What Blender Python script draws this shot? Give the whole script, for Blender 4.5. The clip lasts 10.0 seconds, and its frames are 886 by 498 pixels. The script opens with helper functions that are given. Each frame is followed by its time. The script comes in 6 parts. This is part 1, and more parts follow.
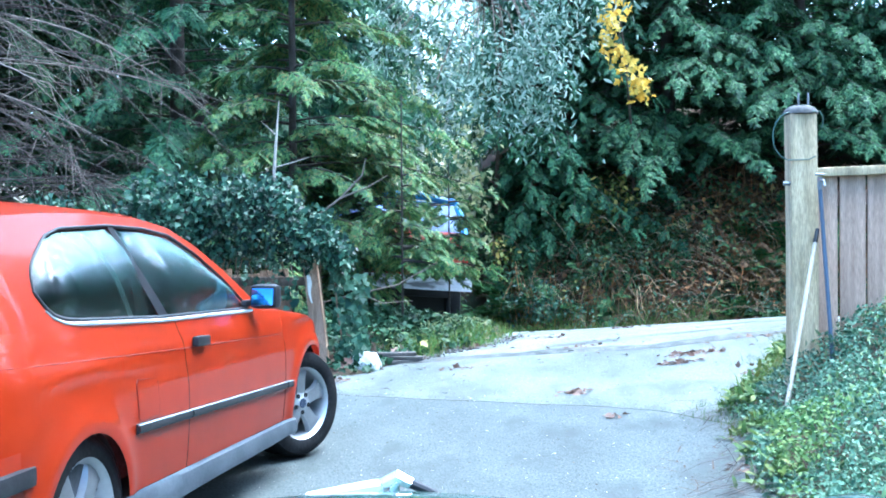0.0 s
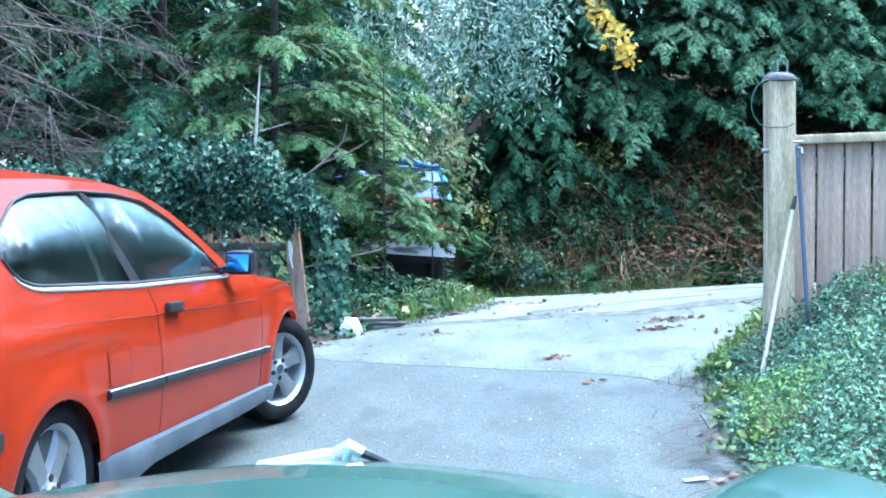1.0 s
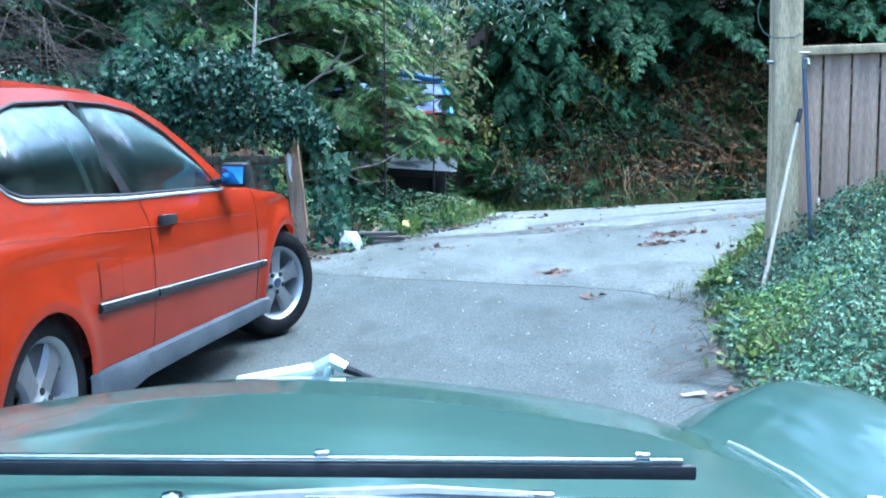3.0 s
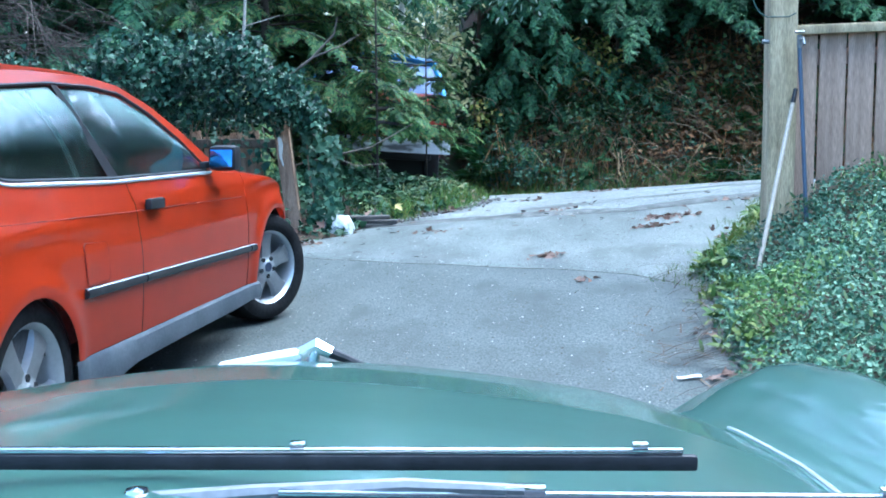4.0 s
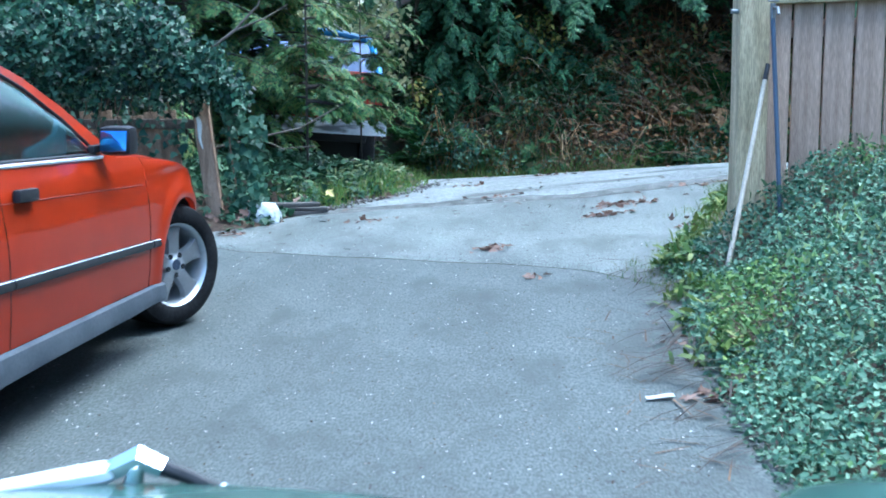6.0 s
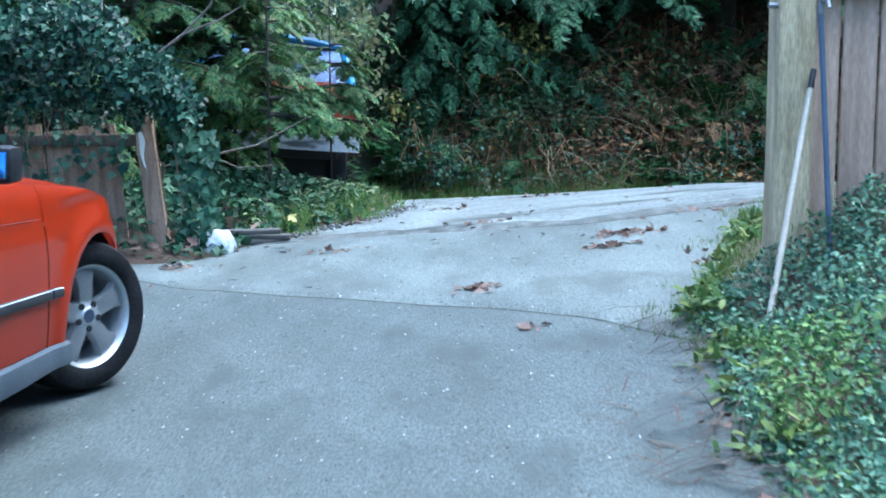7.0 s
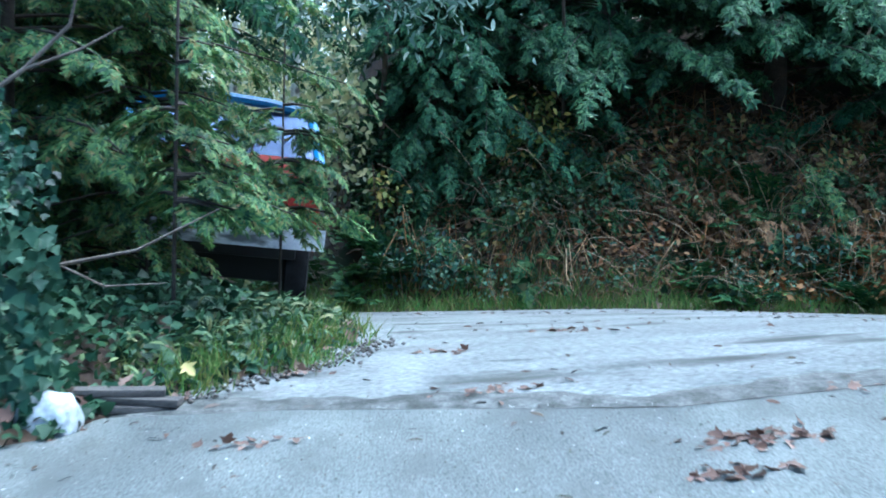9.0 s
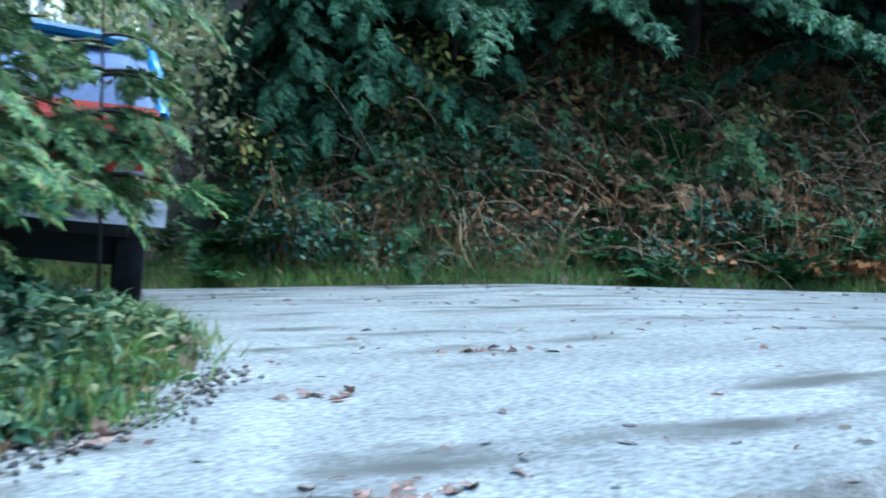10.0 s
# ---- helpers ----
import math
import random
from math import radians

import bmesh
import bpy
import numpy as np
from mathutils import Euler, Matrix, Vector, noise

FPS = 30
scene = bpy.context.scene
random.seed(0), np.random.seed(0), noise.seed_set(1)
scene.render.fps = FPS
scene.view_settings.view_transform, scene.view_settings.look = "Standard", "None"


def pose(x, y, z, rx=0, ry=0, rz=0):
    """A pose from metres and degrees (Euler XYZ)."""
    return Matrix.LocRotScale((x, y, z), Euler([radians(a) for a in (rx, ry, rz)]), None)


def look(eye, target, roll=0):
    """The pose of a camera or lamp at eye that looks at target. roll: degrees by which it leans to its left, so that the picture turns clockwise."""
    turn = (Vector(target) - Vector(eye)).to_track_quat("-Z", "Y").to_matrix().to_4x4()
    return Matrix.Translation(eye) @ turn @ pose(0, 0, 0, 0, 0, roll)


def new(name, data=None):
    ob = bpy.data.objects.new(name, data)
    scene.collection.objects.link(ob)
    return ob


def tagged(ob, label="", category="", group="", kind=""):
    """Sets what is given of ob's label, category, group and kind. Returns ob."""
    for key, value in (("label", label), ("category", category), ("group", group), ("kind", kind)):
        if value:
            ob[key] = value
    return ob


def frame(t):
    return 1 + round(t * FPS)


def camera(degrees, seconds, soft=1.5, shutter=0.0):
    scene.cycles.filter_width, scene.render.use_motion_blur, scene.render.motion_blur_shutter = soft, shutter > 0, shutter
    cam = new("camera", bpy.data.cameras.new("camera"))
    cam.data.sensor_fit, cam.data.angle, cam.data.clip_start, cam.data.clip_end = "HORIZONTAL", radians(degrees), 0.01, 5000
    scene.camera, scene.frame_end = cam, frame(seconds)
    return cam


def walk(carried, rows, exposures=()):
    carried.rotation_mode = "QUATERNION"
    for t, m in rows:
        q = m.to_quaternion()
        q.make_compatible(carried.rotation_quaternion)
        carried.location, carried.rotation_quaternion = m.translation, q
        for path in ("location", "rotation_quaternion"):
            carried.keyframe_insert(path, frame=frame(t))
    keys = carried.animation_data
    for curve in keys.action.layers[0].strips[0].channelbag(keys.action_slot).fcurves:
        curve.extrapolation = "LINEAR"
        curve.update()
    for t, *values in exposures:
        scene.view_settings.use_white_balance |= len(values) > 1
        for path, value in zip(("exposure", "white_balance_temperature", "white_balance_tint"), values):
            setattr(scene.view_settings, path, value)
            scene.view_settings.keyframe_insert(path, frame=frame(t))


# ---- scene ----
cam = camera(40.0, 10.0, soft=1.8, shutter=0.4)
PATH = [
    (0, (0.22, -0.608, 1.22), (0.148, 1.39, 1.196), -0.4),
    (0.5, (0.252, -0.609, 1.225), (0.19, 1.39, 1.177), -0.3),
    (1, (0.281, -0.601, 1.228), (0.227, 1.396, 1.146), -0.2),
    (1.5, (0.301, -0.602, 1.227), (0.25, 1.394, 1.109), -0.2),
    (2, (0.309, -0.589, 1.224), (0.254, 1.405, 1.072), -0.2),
    (2.5, (0.307, -0.556, 1.22), (0.248, 1.435, 1.035), -0.1),
    (3, (0.309, -0.522, 1.214), (0.248, 1.464, 0.993), -0.1),
    (3.2, (0.325, -0.502, 1.208), (0.26, 1.482, 0.97), -0.1),
    (4.3, (0.313, -0.414, 1.201), (0.271, 1.57, 0.954), -0.4),
    (4.5, (0.322, -0.367, 1.201), (0.289, 1.62, 0.977), -0.3),
    (5, (0.317, -0.264, 1.193), (0.314, 1.72, 0.937), -0.3),
    (5.2, (0.317, -0.206, 1.186), (0.325, 1.775, 0.917), -0.3),
    (6.3, (0.34, 0.546, 1.168), (0.401, 2.525, 0.89), -0.1),
    (6.5, (0.347, 0.744, 1.163), (0.416, 2.724, 0.891), -0.1),
    (7, (0.368, 1.358, 1.149), (0.45, 3.34, 0.893), -0.1),
    (7.5, (0.405, 2.106, 1.148), (0.486, 4.09, 0.905), 0.1),
    (8, (0.466, 2.858, 1.136), (0.532, 4.845, 0.917), 0.4),
    (8.5, (0.505, 3.561, 1.146), (0.582, 5.554, 0.987), 1.2),
    (9, (0.515, 4.453, 1.153), (0.604, 6.448, 1.03), 1.7),
    (9.5, (0.5, 5.408, 1.193), (0.659, 7.395, 1.038), 2.1),
    (10, (0.587, 6.303, 1.215), (0.883, 8.27, 1.012), 2.6),
]
walk(cam, [(t, look(eye, target, roll)) for t, eye, target, roll in PATH], [(0, 3.08, 4640, -2), (2.5, 2.66, 4640, -2), (4.5, 2.36, 4660, -2), (7, 2.28, 4680, -2), (8.5, 2.24, 4680, -2), (10, 2.28, 4680, -2)])

# world, sun and exposure
world = bpy.data.worlds.new("overcast_sky")
scene.world = world
world.use_nodes = True
wn = world.node_tree
sky = wn.nodes.new("ShaderNodeTexSky")
sky.sky_type = "NISHITA"
sky.sun_disc = False
sky.sun_elevation = radians(62)
sky.sun_rotation = radians(45)
sky.air_density, sky.dust_density, sky.ozone_density = 1.0, 5.0, 1.2
wn.links.new(sky.outputs["Color"], wn.nodes["Background"].inputs["Color"])
wn.nodes["Background"].inputs["Strength"].default_value = 0.15
sun = new("sun", bpy.data.lights.new("sun", "SUN"))
sun.data.energy, sun.data.angle, sun.data.color = 1.1, radians(40), (1.0, 0.98, 0.95)
sun.matrix_world = look((5, 3, 20), (0, 6, 0))


# materials
def links(mat):
    mat.use_nodes = True
    return mat.node_tree.nodes, mat.node_tree.links, mat.node_tree.nodes["Principled BSDF"]


def surface(name, c1, c2, scale=6.0, rough=0.7, bump=0.2, metal=0.0, fine=60.0, spots=None, stretch=(1, 1, 1), coat=0.0, spread=(0.35, 0.65), per_piece=0.0, grain=0.3, gloss=0.5):
    """Two colours mixed by coarse noise, fine grain and relief, spots of a third colour, a shift from piece to piece."""
    mat = bpy.data.materials.new(name)
    n, l, b = links(mat)
    co = n.new("ShaderNodeTexCoord")
    mp = n.new("ShaderNodeMapping")
    mp.inputs["Scale"].default_value = stretch
    l.new(co.outputs["Object"], mp.inputs["Vector"])
    big = n.new("ShaderNodeTexNoise")
    big.inputs["Scale"].default_value, big.inputs["Detail"].default_value = scale, 6
    l.new(mp.outputs["Vector"], big.inputs["Vector"])
    ramp = n.new("ShaderNodeValToRGB")
    ramp.color_ramp.elements[0].position, ramp.color_ramp.elements[1].position = spread
    ramp.color_ramp.elements[0].color, ramp.color_ramp.elements[1].color = (*c1, 1), (*c2, 1)
    l.new(big.outputs["Fac"], ramp.inputs["Fac"])
    speck = n.new("ShaderNodeTexNoise")
    speck.inputs["Scale"].default_value, speck.inputs["Detail"].default_value = fine, 4
    l.new(mp.outputs["Vector"], speck.inputs["Vector"])
    crisp = n.new("ShaderNodeMapRange")
    crisp.inputs["From Min"].default_value, crisp.inputs["From Max"].default_value = 0.33, 0.67
    l.new(speck.outputs["Fac"], crisp.inputs["Value"])
    mul = n.new("ShaderNodeMix")
    mul.data_type, mul.blend_type = "RGBA", "OVERLAY"
    mul.inputs["Factor"].default_value = grain
    l.new(ramp.outputs["Color"], mul.inputs["A"])
    l.new(crisp.outputs["Result"], mul.inputs["B"])
    colour = mul.outputs["Result"]
    if spots:
        c3, sc, lo, hi = spots
        sp = n.new("ShaderNodeTexNoise")
        sp.inputs["Scale"].default_value, sp.inputs["Detail"].default_value = sc, 3
        l.new(mp.outputs["Vector"], sp.inputs["Vector"])
        mr = n.new("ShaderNodeMapRange")
        mr.inputs["From Min"].default_value, mr.inputs["From Max"].default_value = lo, hi
        l.new(sp.outputs["Fac"], mr.inputs["Value"])
        mx = n.new("ShaderNodeMix")
        mx.data_type = "RGBA"
        mx.inputs["B"].default_value = (*c3, 1)
        l.new(mr.outputs["Result"], mx.inputs["Factor"])
        l.new(colour, mx.inputs["A"])
        colour = mx.outputs["Result"]
    if per_piece:
        info = n.new("ShaderNodeObjectInfo")
        mr = n.new("ShaderNodeMapRange")
        mr.inputs["To Min"].default_value, mr.inputs["To Max"].default_value = 1 - per_piece, 1 + per_piece
        l.new(info.outputs["Random"], mr.inputs["Value"])
        hsv = n.new("ShaderNodeHueSaturation")
        l.new(mr.outputs["Result"], hsv.inputs["Value"])
        l.new(colour, hsv.inputs["Color"])
        colour = hsv.outputs["Color"]
    l.new(colour, b.inputs["Base Color"])
    b.inputs["Roughness"].default_value, b.inputs["Metallic"].default_value = rough, metal
    b.inputs["Specular IOR Level"].default_value = gloss
    b.inputs["Coat Weight"].default_value = coat
    b.inputs["Coat Roughness"].default_value = 0.06
    b.inputs["Coat IOR"].default_value = 1.5
    if bump:
        bp = n.new("ShaderNodeBump")
        bp.inputs["Strength"].default_value, bp.inputs["Distance"].default_value = bump, 0.01
        l.new(speck.outputs["Fac"], bp.inputs["Height"])
        l.new(bp.outputs["Normal"], b.inputs["Normal"])
    return mat


def leafy(name, colours, rough=0.45, through_light=0.15, gloss=0.14):
    """Leaves: each leaf takes its own shade from the given colours."""
    mat = bpy.data.materials.new(name)
    n, l, b = links(mat)
    geo = n.new("ShaderNodeNewGeometry")
    ramp = n.new("ShaderNodeValToRGB")
    ramp.color_ramp.elements[0].color = (*colours[0], 1)
    ramp.color_ramp.elements[1].color = (*colours[-1], 1)
    for i, c in enumerate(colours[1:-1], 1):
        ramp.color_ramp.elements.new(i / (len(colours) - 1)).color = (*c, 1)
    l.new(geo.outputs["Random Per Island"], ramp.inputs["Fac"])
    co = n.new("ShaderNodeTexCoord")
    big = n.new("ShaderNodeTexNoise")
    big.inputs["Scale"].default_value = 1.3
    l.new(co.outputs["Object"], big.inputs["Vector"])
    hsv = n.new("ShaderNodeHueSaturation")
    mr = n.new("ShaderNodeMapRange")
    mr.inputs["From Min"].default_value, mr.inputs["From Max"].default_value = 0.3, 0.7
    mr.inputs["To Min"].default_value, mr.inputs["To Max"].default_value = 0.7, 1.3
    l.new(big.outputs["Fac"], mr.inputs["Value"])
    l.new(mr.outputs["Result"], hsv.inputs["Value"])
    l.new(ramp.outputs["Color"], hsv.inputs["Color"])
    l.new(hsv.outputs["Color"], b.inputs["Base Color"])
    b.inputs["Roughness"].default_value = rough
    b.inputs["Specular IOR Level"].default_value = gloss
    tr = n.new("ShaderNodeBsdfTranslucent")
    l.new(hsv.outputs["Color"], tr.inputs["Color"])
    mx = n.new("ShaderNodeMixShader")
    mx.inputs["Fac"].default_value = through_light
    out = n["Material Output"]
    l.new(b.outputs["BSDF"], mx.inputs[1])
    l.new(tr.outputs["BSDF"], mx.inputs[2])
    l.new(mx.outputs["Shader"], out.inputs["Surface"])
    return mat


def plain(name, c, rough=0.5, metal=0.0, coat=0.0):
    return surface(name, tuple(v * 0.88 for v in c), tuple(min(1, v * 1.1) for v in c), 5, rough, 0.04, metal, 90, coat=coat, grain=0.12)


def clear(name, tint, ior=1.5, rough=0.02):
    mat = bpy.data.materials.new(name)
    n, l, b = links(mat)
    b.inputs["Base Color"].default_value = (*tint, 1)
    b.inputs["Roughness"].default_value = rough
    b.inputs["Transmission Weight"].default_value = 1.0
    b.inputs["IOR"].default_value = ior
    return mat


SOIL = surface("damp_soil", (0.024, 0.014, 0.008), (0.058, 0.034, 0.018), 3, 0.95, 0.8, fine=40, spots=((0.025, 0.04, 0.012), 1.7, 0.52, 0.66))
CONCRETE = surface("weathered_concrete", (0.097, 0.11, 0.104), (0.152, 0.171, 0.163), 2.4, 0.8, 0.12, fine=110, spots=((0.086, 0.098, 0.093), 5.0, 0.5, 0.75), grain=0.36, spread=(0.25, 0.75), stretch=(1.0, 0.45, 1.0))
CONCRETE_UP = surface("pale_concrete", (0.128, 0.142, 0.135), (0.262, 0.283, 0.268), 1.7, 0.78, 0.25, fine=120, spots=((0.135, 0.145, 0.135), 4.0, 0.5, 0.75), grain=0.42, spread=(0.28, 0.72), stretch=(1.0, 0.55, 1.0))
ASPHALT = surface("worn_road", (0.206, 0.22, 0.213), (0.316, 0.331, 0.318), 1.4, 0.9, 0.6, fine=45, spots=((0.0894, 0.0936, 0.0838), 1.9, 0.52, 0.68), stretch=(0.7, 1.5, 1), grain=0.42)
GUTTER = surface("gutter_dirt", (0.018, 0.02, 0.016), (0.10, 0.102, 0.094), 9, 0.85, 0.6, fine=60, spread=(0.36, 0.66), grain=0.5)
BARK = surface("brown_bark", (0.06, 0.045, 0.032), (0.13, 0.10, 0.075), 5, 0.9, 0.8, fine=40, stretch=(3, 3, 0.6))
DEADWOOD = surface("grey_dead_wood", (0.075, 0.0585, 0.0435), (0.15, 0.124, 0.0975), 6, 0.85, 0.4, fine=60, stretch=(2, 2, 0.7))
LIMB = surface("dark_limb_bark", (0.022, 0.016, 0.011), (0.055, 0.042, 0.03), 5, 0.9, 0.5)
DEADBRANCH = surface("brown_dead_branch", (0.026, 0.019, 0.014), (0.08, 0.059, 0.045), 5, 0.9, 0.4, fine=50)
PALEWOOD = surface("pale_dead_wood", (0.30, 0.25, 0.20), (0.48, 0.42, 0.35), 5, 0.85, 0.3, fine=50, stretch=(3, 3, 0.6))
TWIG = surface("brown_twig", (0.075, 0.046, 0.026), (0.16, 0.10, 0.058), 3, 0.9, 0.3)
STALK = surface("dry_stalk", (0.115, 0.06, 0.025), (0.23, 0.135, 0.058), 2, 0.9, 0.2)
CEDAR = leafy("cedar_fronds", [(0.011, 0.038, 0.02), (0.025, 0.072, 0.036), (0.047, 0.112, 0.052), (0.088, 0.158, 0.062)], 0.5)
CEDAR_LIT = leafy("light_cedar_fronds", [(0.015, 0.045, 0.023), (0.036, 0.086, 0.038), (0.066, 0.138, 0.05), (0.112, 0.20, 0.06), (0.175, 0.26, 0.08), (0.19, 0.13, 0.052)], 0.5, 0.3)
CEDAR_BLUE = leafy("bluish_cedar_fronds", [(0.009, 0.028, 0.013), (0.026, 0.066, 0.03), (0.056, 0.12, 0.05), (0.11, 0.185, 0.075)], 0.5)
STRAW = surface("pale_straw", (0.17, 0.12, 0.07), (0.30, 0.22, 0.14), 3, 0.9, 0.2)
HEDGE = leafy("dark_evergreen_leaves", [(0.007, 0.019, 0.008), (0.014, 0.036, 0.013), (0.026, 0.056, 0.018), (0.05, 0.078, 0.024)], 0.5)
# the ivy's end shades also carry the dark of gaps and the glint of leaves
IVY = leafy("ivy_leaves", [(0.003, 0.012, 0.007), (0.008, 0.027, 0.015), (0.02, 0.056, 0.03), (0.048, 0.10, 0.058), (0.08, 0.14, 0.085)], 0.42, 0.12, 0.2)
COVER = leafy("ground_cover_leaves", [(0.028, 0.066, 0.041), (0.056, 0.112, 0.069), (0.092, 0.164, 0.10), (0.136, 0.218, 0.135), (0.20, 0.285, 0.18)], 0.5, 0.18)
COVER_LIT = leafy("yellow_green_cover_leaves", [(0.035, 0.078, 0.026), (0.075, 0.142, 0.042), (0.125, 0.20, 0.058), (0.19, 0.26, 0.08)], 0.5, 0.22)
BRAMBLE = leafy("bramble_leaves", [(0.008, 0.02, 0.008), (0.02, 0.042, 0.015), (0.042, 0.065, 0.02), (0.065, 0.055, 0.022), (0.10, 0.048, 0.017)], 0.55)
GRASS = leafy("grass_blades", [(0.048, 0.114, 0.024), (0.09, 0.18, 0.036), (0.144, 0.204, 0.048), (0.216, 0.192, 0.06)], 0.6)
PALE = leafy("pale_hanging_leaves", [(0.04, 0.085, 0.06), (0.12, 0.19, 0.14), (0.24, 0.325, 0.25), (0.46, 0.54, 0.46)], 0.45, 0.3)
YELLOW = leafy("yellow_leaves", [(0.45, 0.27, 0.03), (0.62, 0.42, 0.05), (0.70, 0.52, 0.10), (0.40, 0.35, 0.08)], 0.5, 0.4)
FAR_LEAF = leafy("distant_autumn_leaves", [(0.10, 0.16, 0.075), (0.24, 0.28, 0.13), (0.44, 0.40, 0.19), (0.42, 0.45, 0.31)], 0.6, 0.5)
FALLEN = leafy("fallen_leaves", [(0.09, 0.055, 0.042), (0.16, 0.10, 0.075), (0.24, 0.165, 0.13), (0.12, 0.08, 0.062)], 0.75, 0.1)


# building blocks
def part(name, bm, mat, parent=None, label="", smooth=True):
    """Links a bmesh as one mesh object under a thing or under a part."""
    me = bpy.data.meshes.new(name)
    bm.normal_update()
    bm.to_mesh(me)
    bm.free()
    me.materials.append(mat)
    if smooth:
        me.shade_smooth()
        me.set_sharp_from_angle(angle=radians(38))
    ob = new(name, me)
    ob.parent = parent
    if label:
        tagged(ob, label)
    return ob


def fast(name, verts, faces, mat, parent=None, smooth=False):
    """A mesh from arrays of corners and of faces that all have as many corners."""
    verts, faces = np.asarray(verts, np.float32), np.asarray(faces, np.int32)
    me = bpy.data.meshes.new(name)
    me.vertices.add(len(verts))
    me.vertices.foreach_set("co", verts.ravel())
    me.loops.add(faces.size)
    me.loops.foreach_set("vertex_index", faces.ravel())
    me.polygons.add(len(faces))
    me.polygons.foreach_set("loop_start", np.arange(0, faces.size, faces.shape[1], dtype=np.int32))
    me.update(calc_edges=True)
    me.materials.append(mat)
    if smooth:
        me.shade_smooth()
    ob = new(name, me)
    ob.parent = parent
    return ob


def empty(name, at=(0, 0, 0), label="", category="", group="", kind=""):
    ob = new(name)
    ob.location = at
    return tagged(ob, label, category, group, kind)


def box(sx, sy, sz, at=(0, 0, 0), bevel=0.0, m=None, bm=None):
    own = bmesh.new()
    bmesh.ops.create_cube(own, size=1.0)
    for v in own.verts:
        v.co = Vector((v.co.x * sx, v.co.y * sy, v.co.z * sz))
    if bevel:
        bmesh.ops.bevel(own, geom=own.edges[:], offset=bevel, segments=2, affect="EDGES", profile=0.6)
    for v in own.verts:
        v.co = (m @ v.co if m else v.co) + Vector(at)
    if bm is None:
        return own
    join(bm, own)
    return bm


def join(bm, other):
    idx = [bm.verts.new(v.co) for v in other.verts]
    other.verts.index_update()
    for f in other.faces:
        bm.faces.new([idx[v.index] for v in f.verts])
    other.free()


def tube(bm, pts, radii, sides=7, caps=True):
    """A round bar through points, with a radius at each."""
    pts = [Vector([float(c) for c in p]) for p in pts]
    if not hasattr(radii, "__len__"):
        radii = [radii] * len(pts)
    rings, side = [], None
    for i, p in enumerate(pts):
        d = (pts[min(i + 1, len(pts) - 1)] - pts[max(i - 1, 0)]).normalized()
        if side is None:
            side = d.cross(Vector((0.31, 0.17, 0.93)))
            if side.length < 0.1:
                side = d.cross(Vector((1, 0, 0)))
        side = (side - d * side.dot(d)).normalized()
        up = d.cross(side)
        rings.append([bm.verts.new(p + float(radii[i]) * (math.cos(a) * side + math.sin(a) * up)) for a in (2 * math.pi * k / sides for k in range(sides))])
    for a, b in zip(rings, rings[1:]):
        for k in range(sides):
            bm.faces.new((a[k], a[(k + 1) % sides], b[(k + 1) % sides], b[k]))
    if caps:
        bm.faces.new(rings[0][::-1])
        bm.faces.new(rings[-1])
    return bm


def lathe(bm, profile, sides=32, closed=False):
    """Turns (radius, height) points round the y axis."""
    rings = [[bm.verts.new((r * math.cos(a), h, r * math.sin(a))) for a in (2 * math.pi * k / sides for k in range(sides))] for r, h in profile]
    pairs = list(zip(rings, rings[1:])) + ([(rings[-1], rings[0])] if closed else [])
    for a, b in pairs:
        for k in range(sides):
            bm.faces.new((a[k], b[k], b[(k + 1) % sides], a[(k + 1) % sides]))
    return bm


def sheet(bm, rows, thick=0.0):
    """A surface through rows of points, with an optional thickness downwards along its normals."""
    grid = [[bm.verts.new(p) for p in row] for row in rows]
    for a, b in zip(grid, grid[1:]):
        for k in range(len(a) - 1):
            bm.faces.new((a[k], a[k + 1], b[k + 1], b[k]))
    if thick:
        bmesh.ops.solidify(bm, geom=bm.faces[:], thickness=thick)
    return bm


def step(a, b, v):
    u = np.clip((v - a) / (b - a), 0, 1)
    return u * u * (3 - 2 * u)


# the lie of the land
def land(x, y):
    """Height of the paved surface: the drive climbs to a crest, the road falls away behind it."""
    x, y = np.asarray(x, float), np.asarray(y, float)
    s = np.interp(y, [-400, 2, 3.2, 4.2, 5, 6, 7.2, 8.2, 9.3, 10.5, 11.5, 13, 15, 17.6, 90], [-4.05, -0.045, -0.02, 0.01, 0.04, 0.085, 0.13, 0.18, 0.215, 0.215, 0.2, 0.1, -0.1, -0.38, -0.38])
    return s + 0.1 * step(2.5, 6.5, y) * (1 - 0.6 * step(9, 13, y)) * np.clip(x, -0.75, 3)


def right_edge(y):
    return np.interp(y, [-10, 0, 4.2, 5.2, 5.75, 6.1, 6.7, 8.5, 9.1, 10], [1.3, 1.3, 1.3, 1.38, 1.5, 1.42, 1.72, 2.37, 2.9, 5.0])


def left_edge(y):
    return np.interp(y, [8.3, 8.7, 8.95, 9.5, 10.15, 11.3, 14, 17.5], [-6, -0.9, -0.62, -0.38, 0.22, 0.43, -0.2, -1.5])


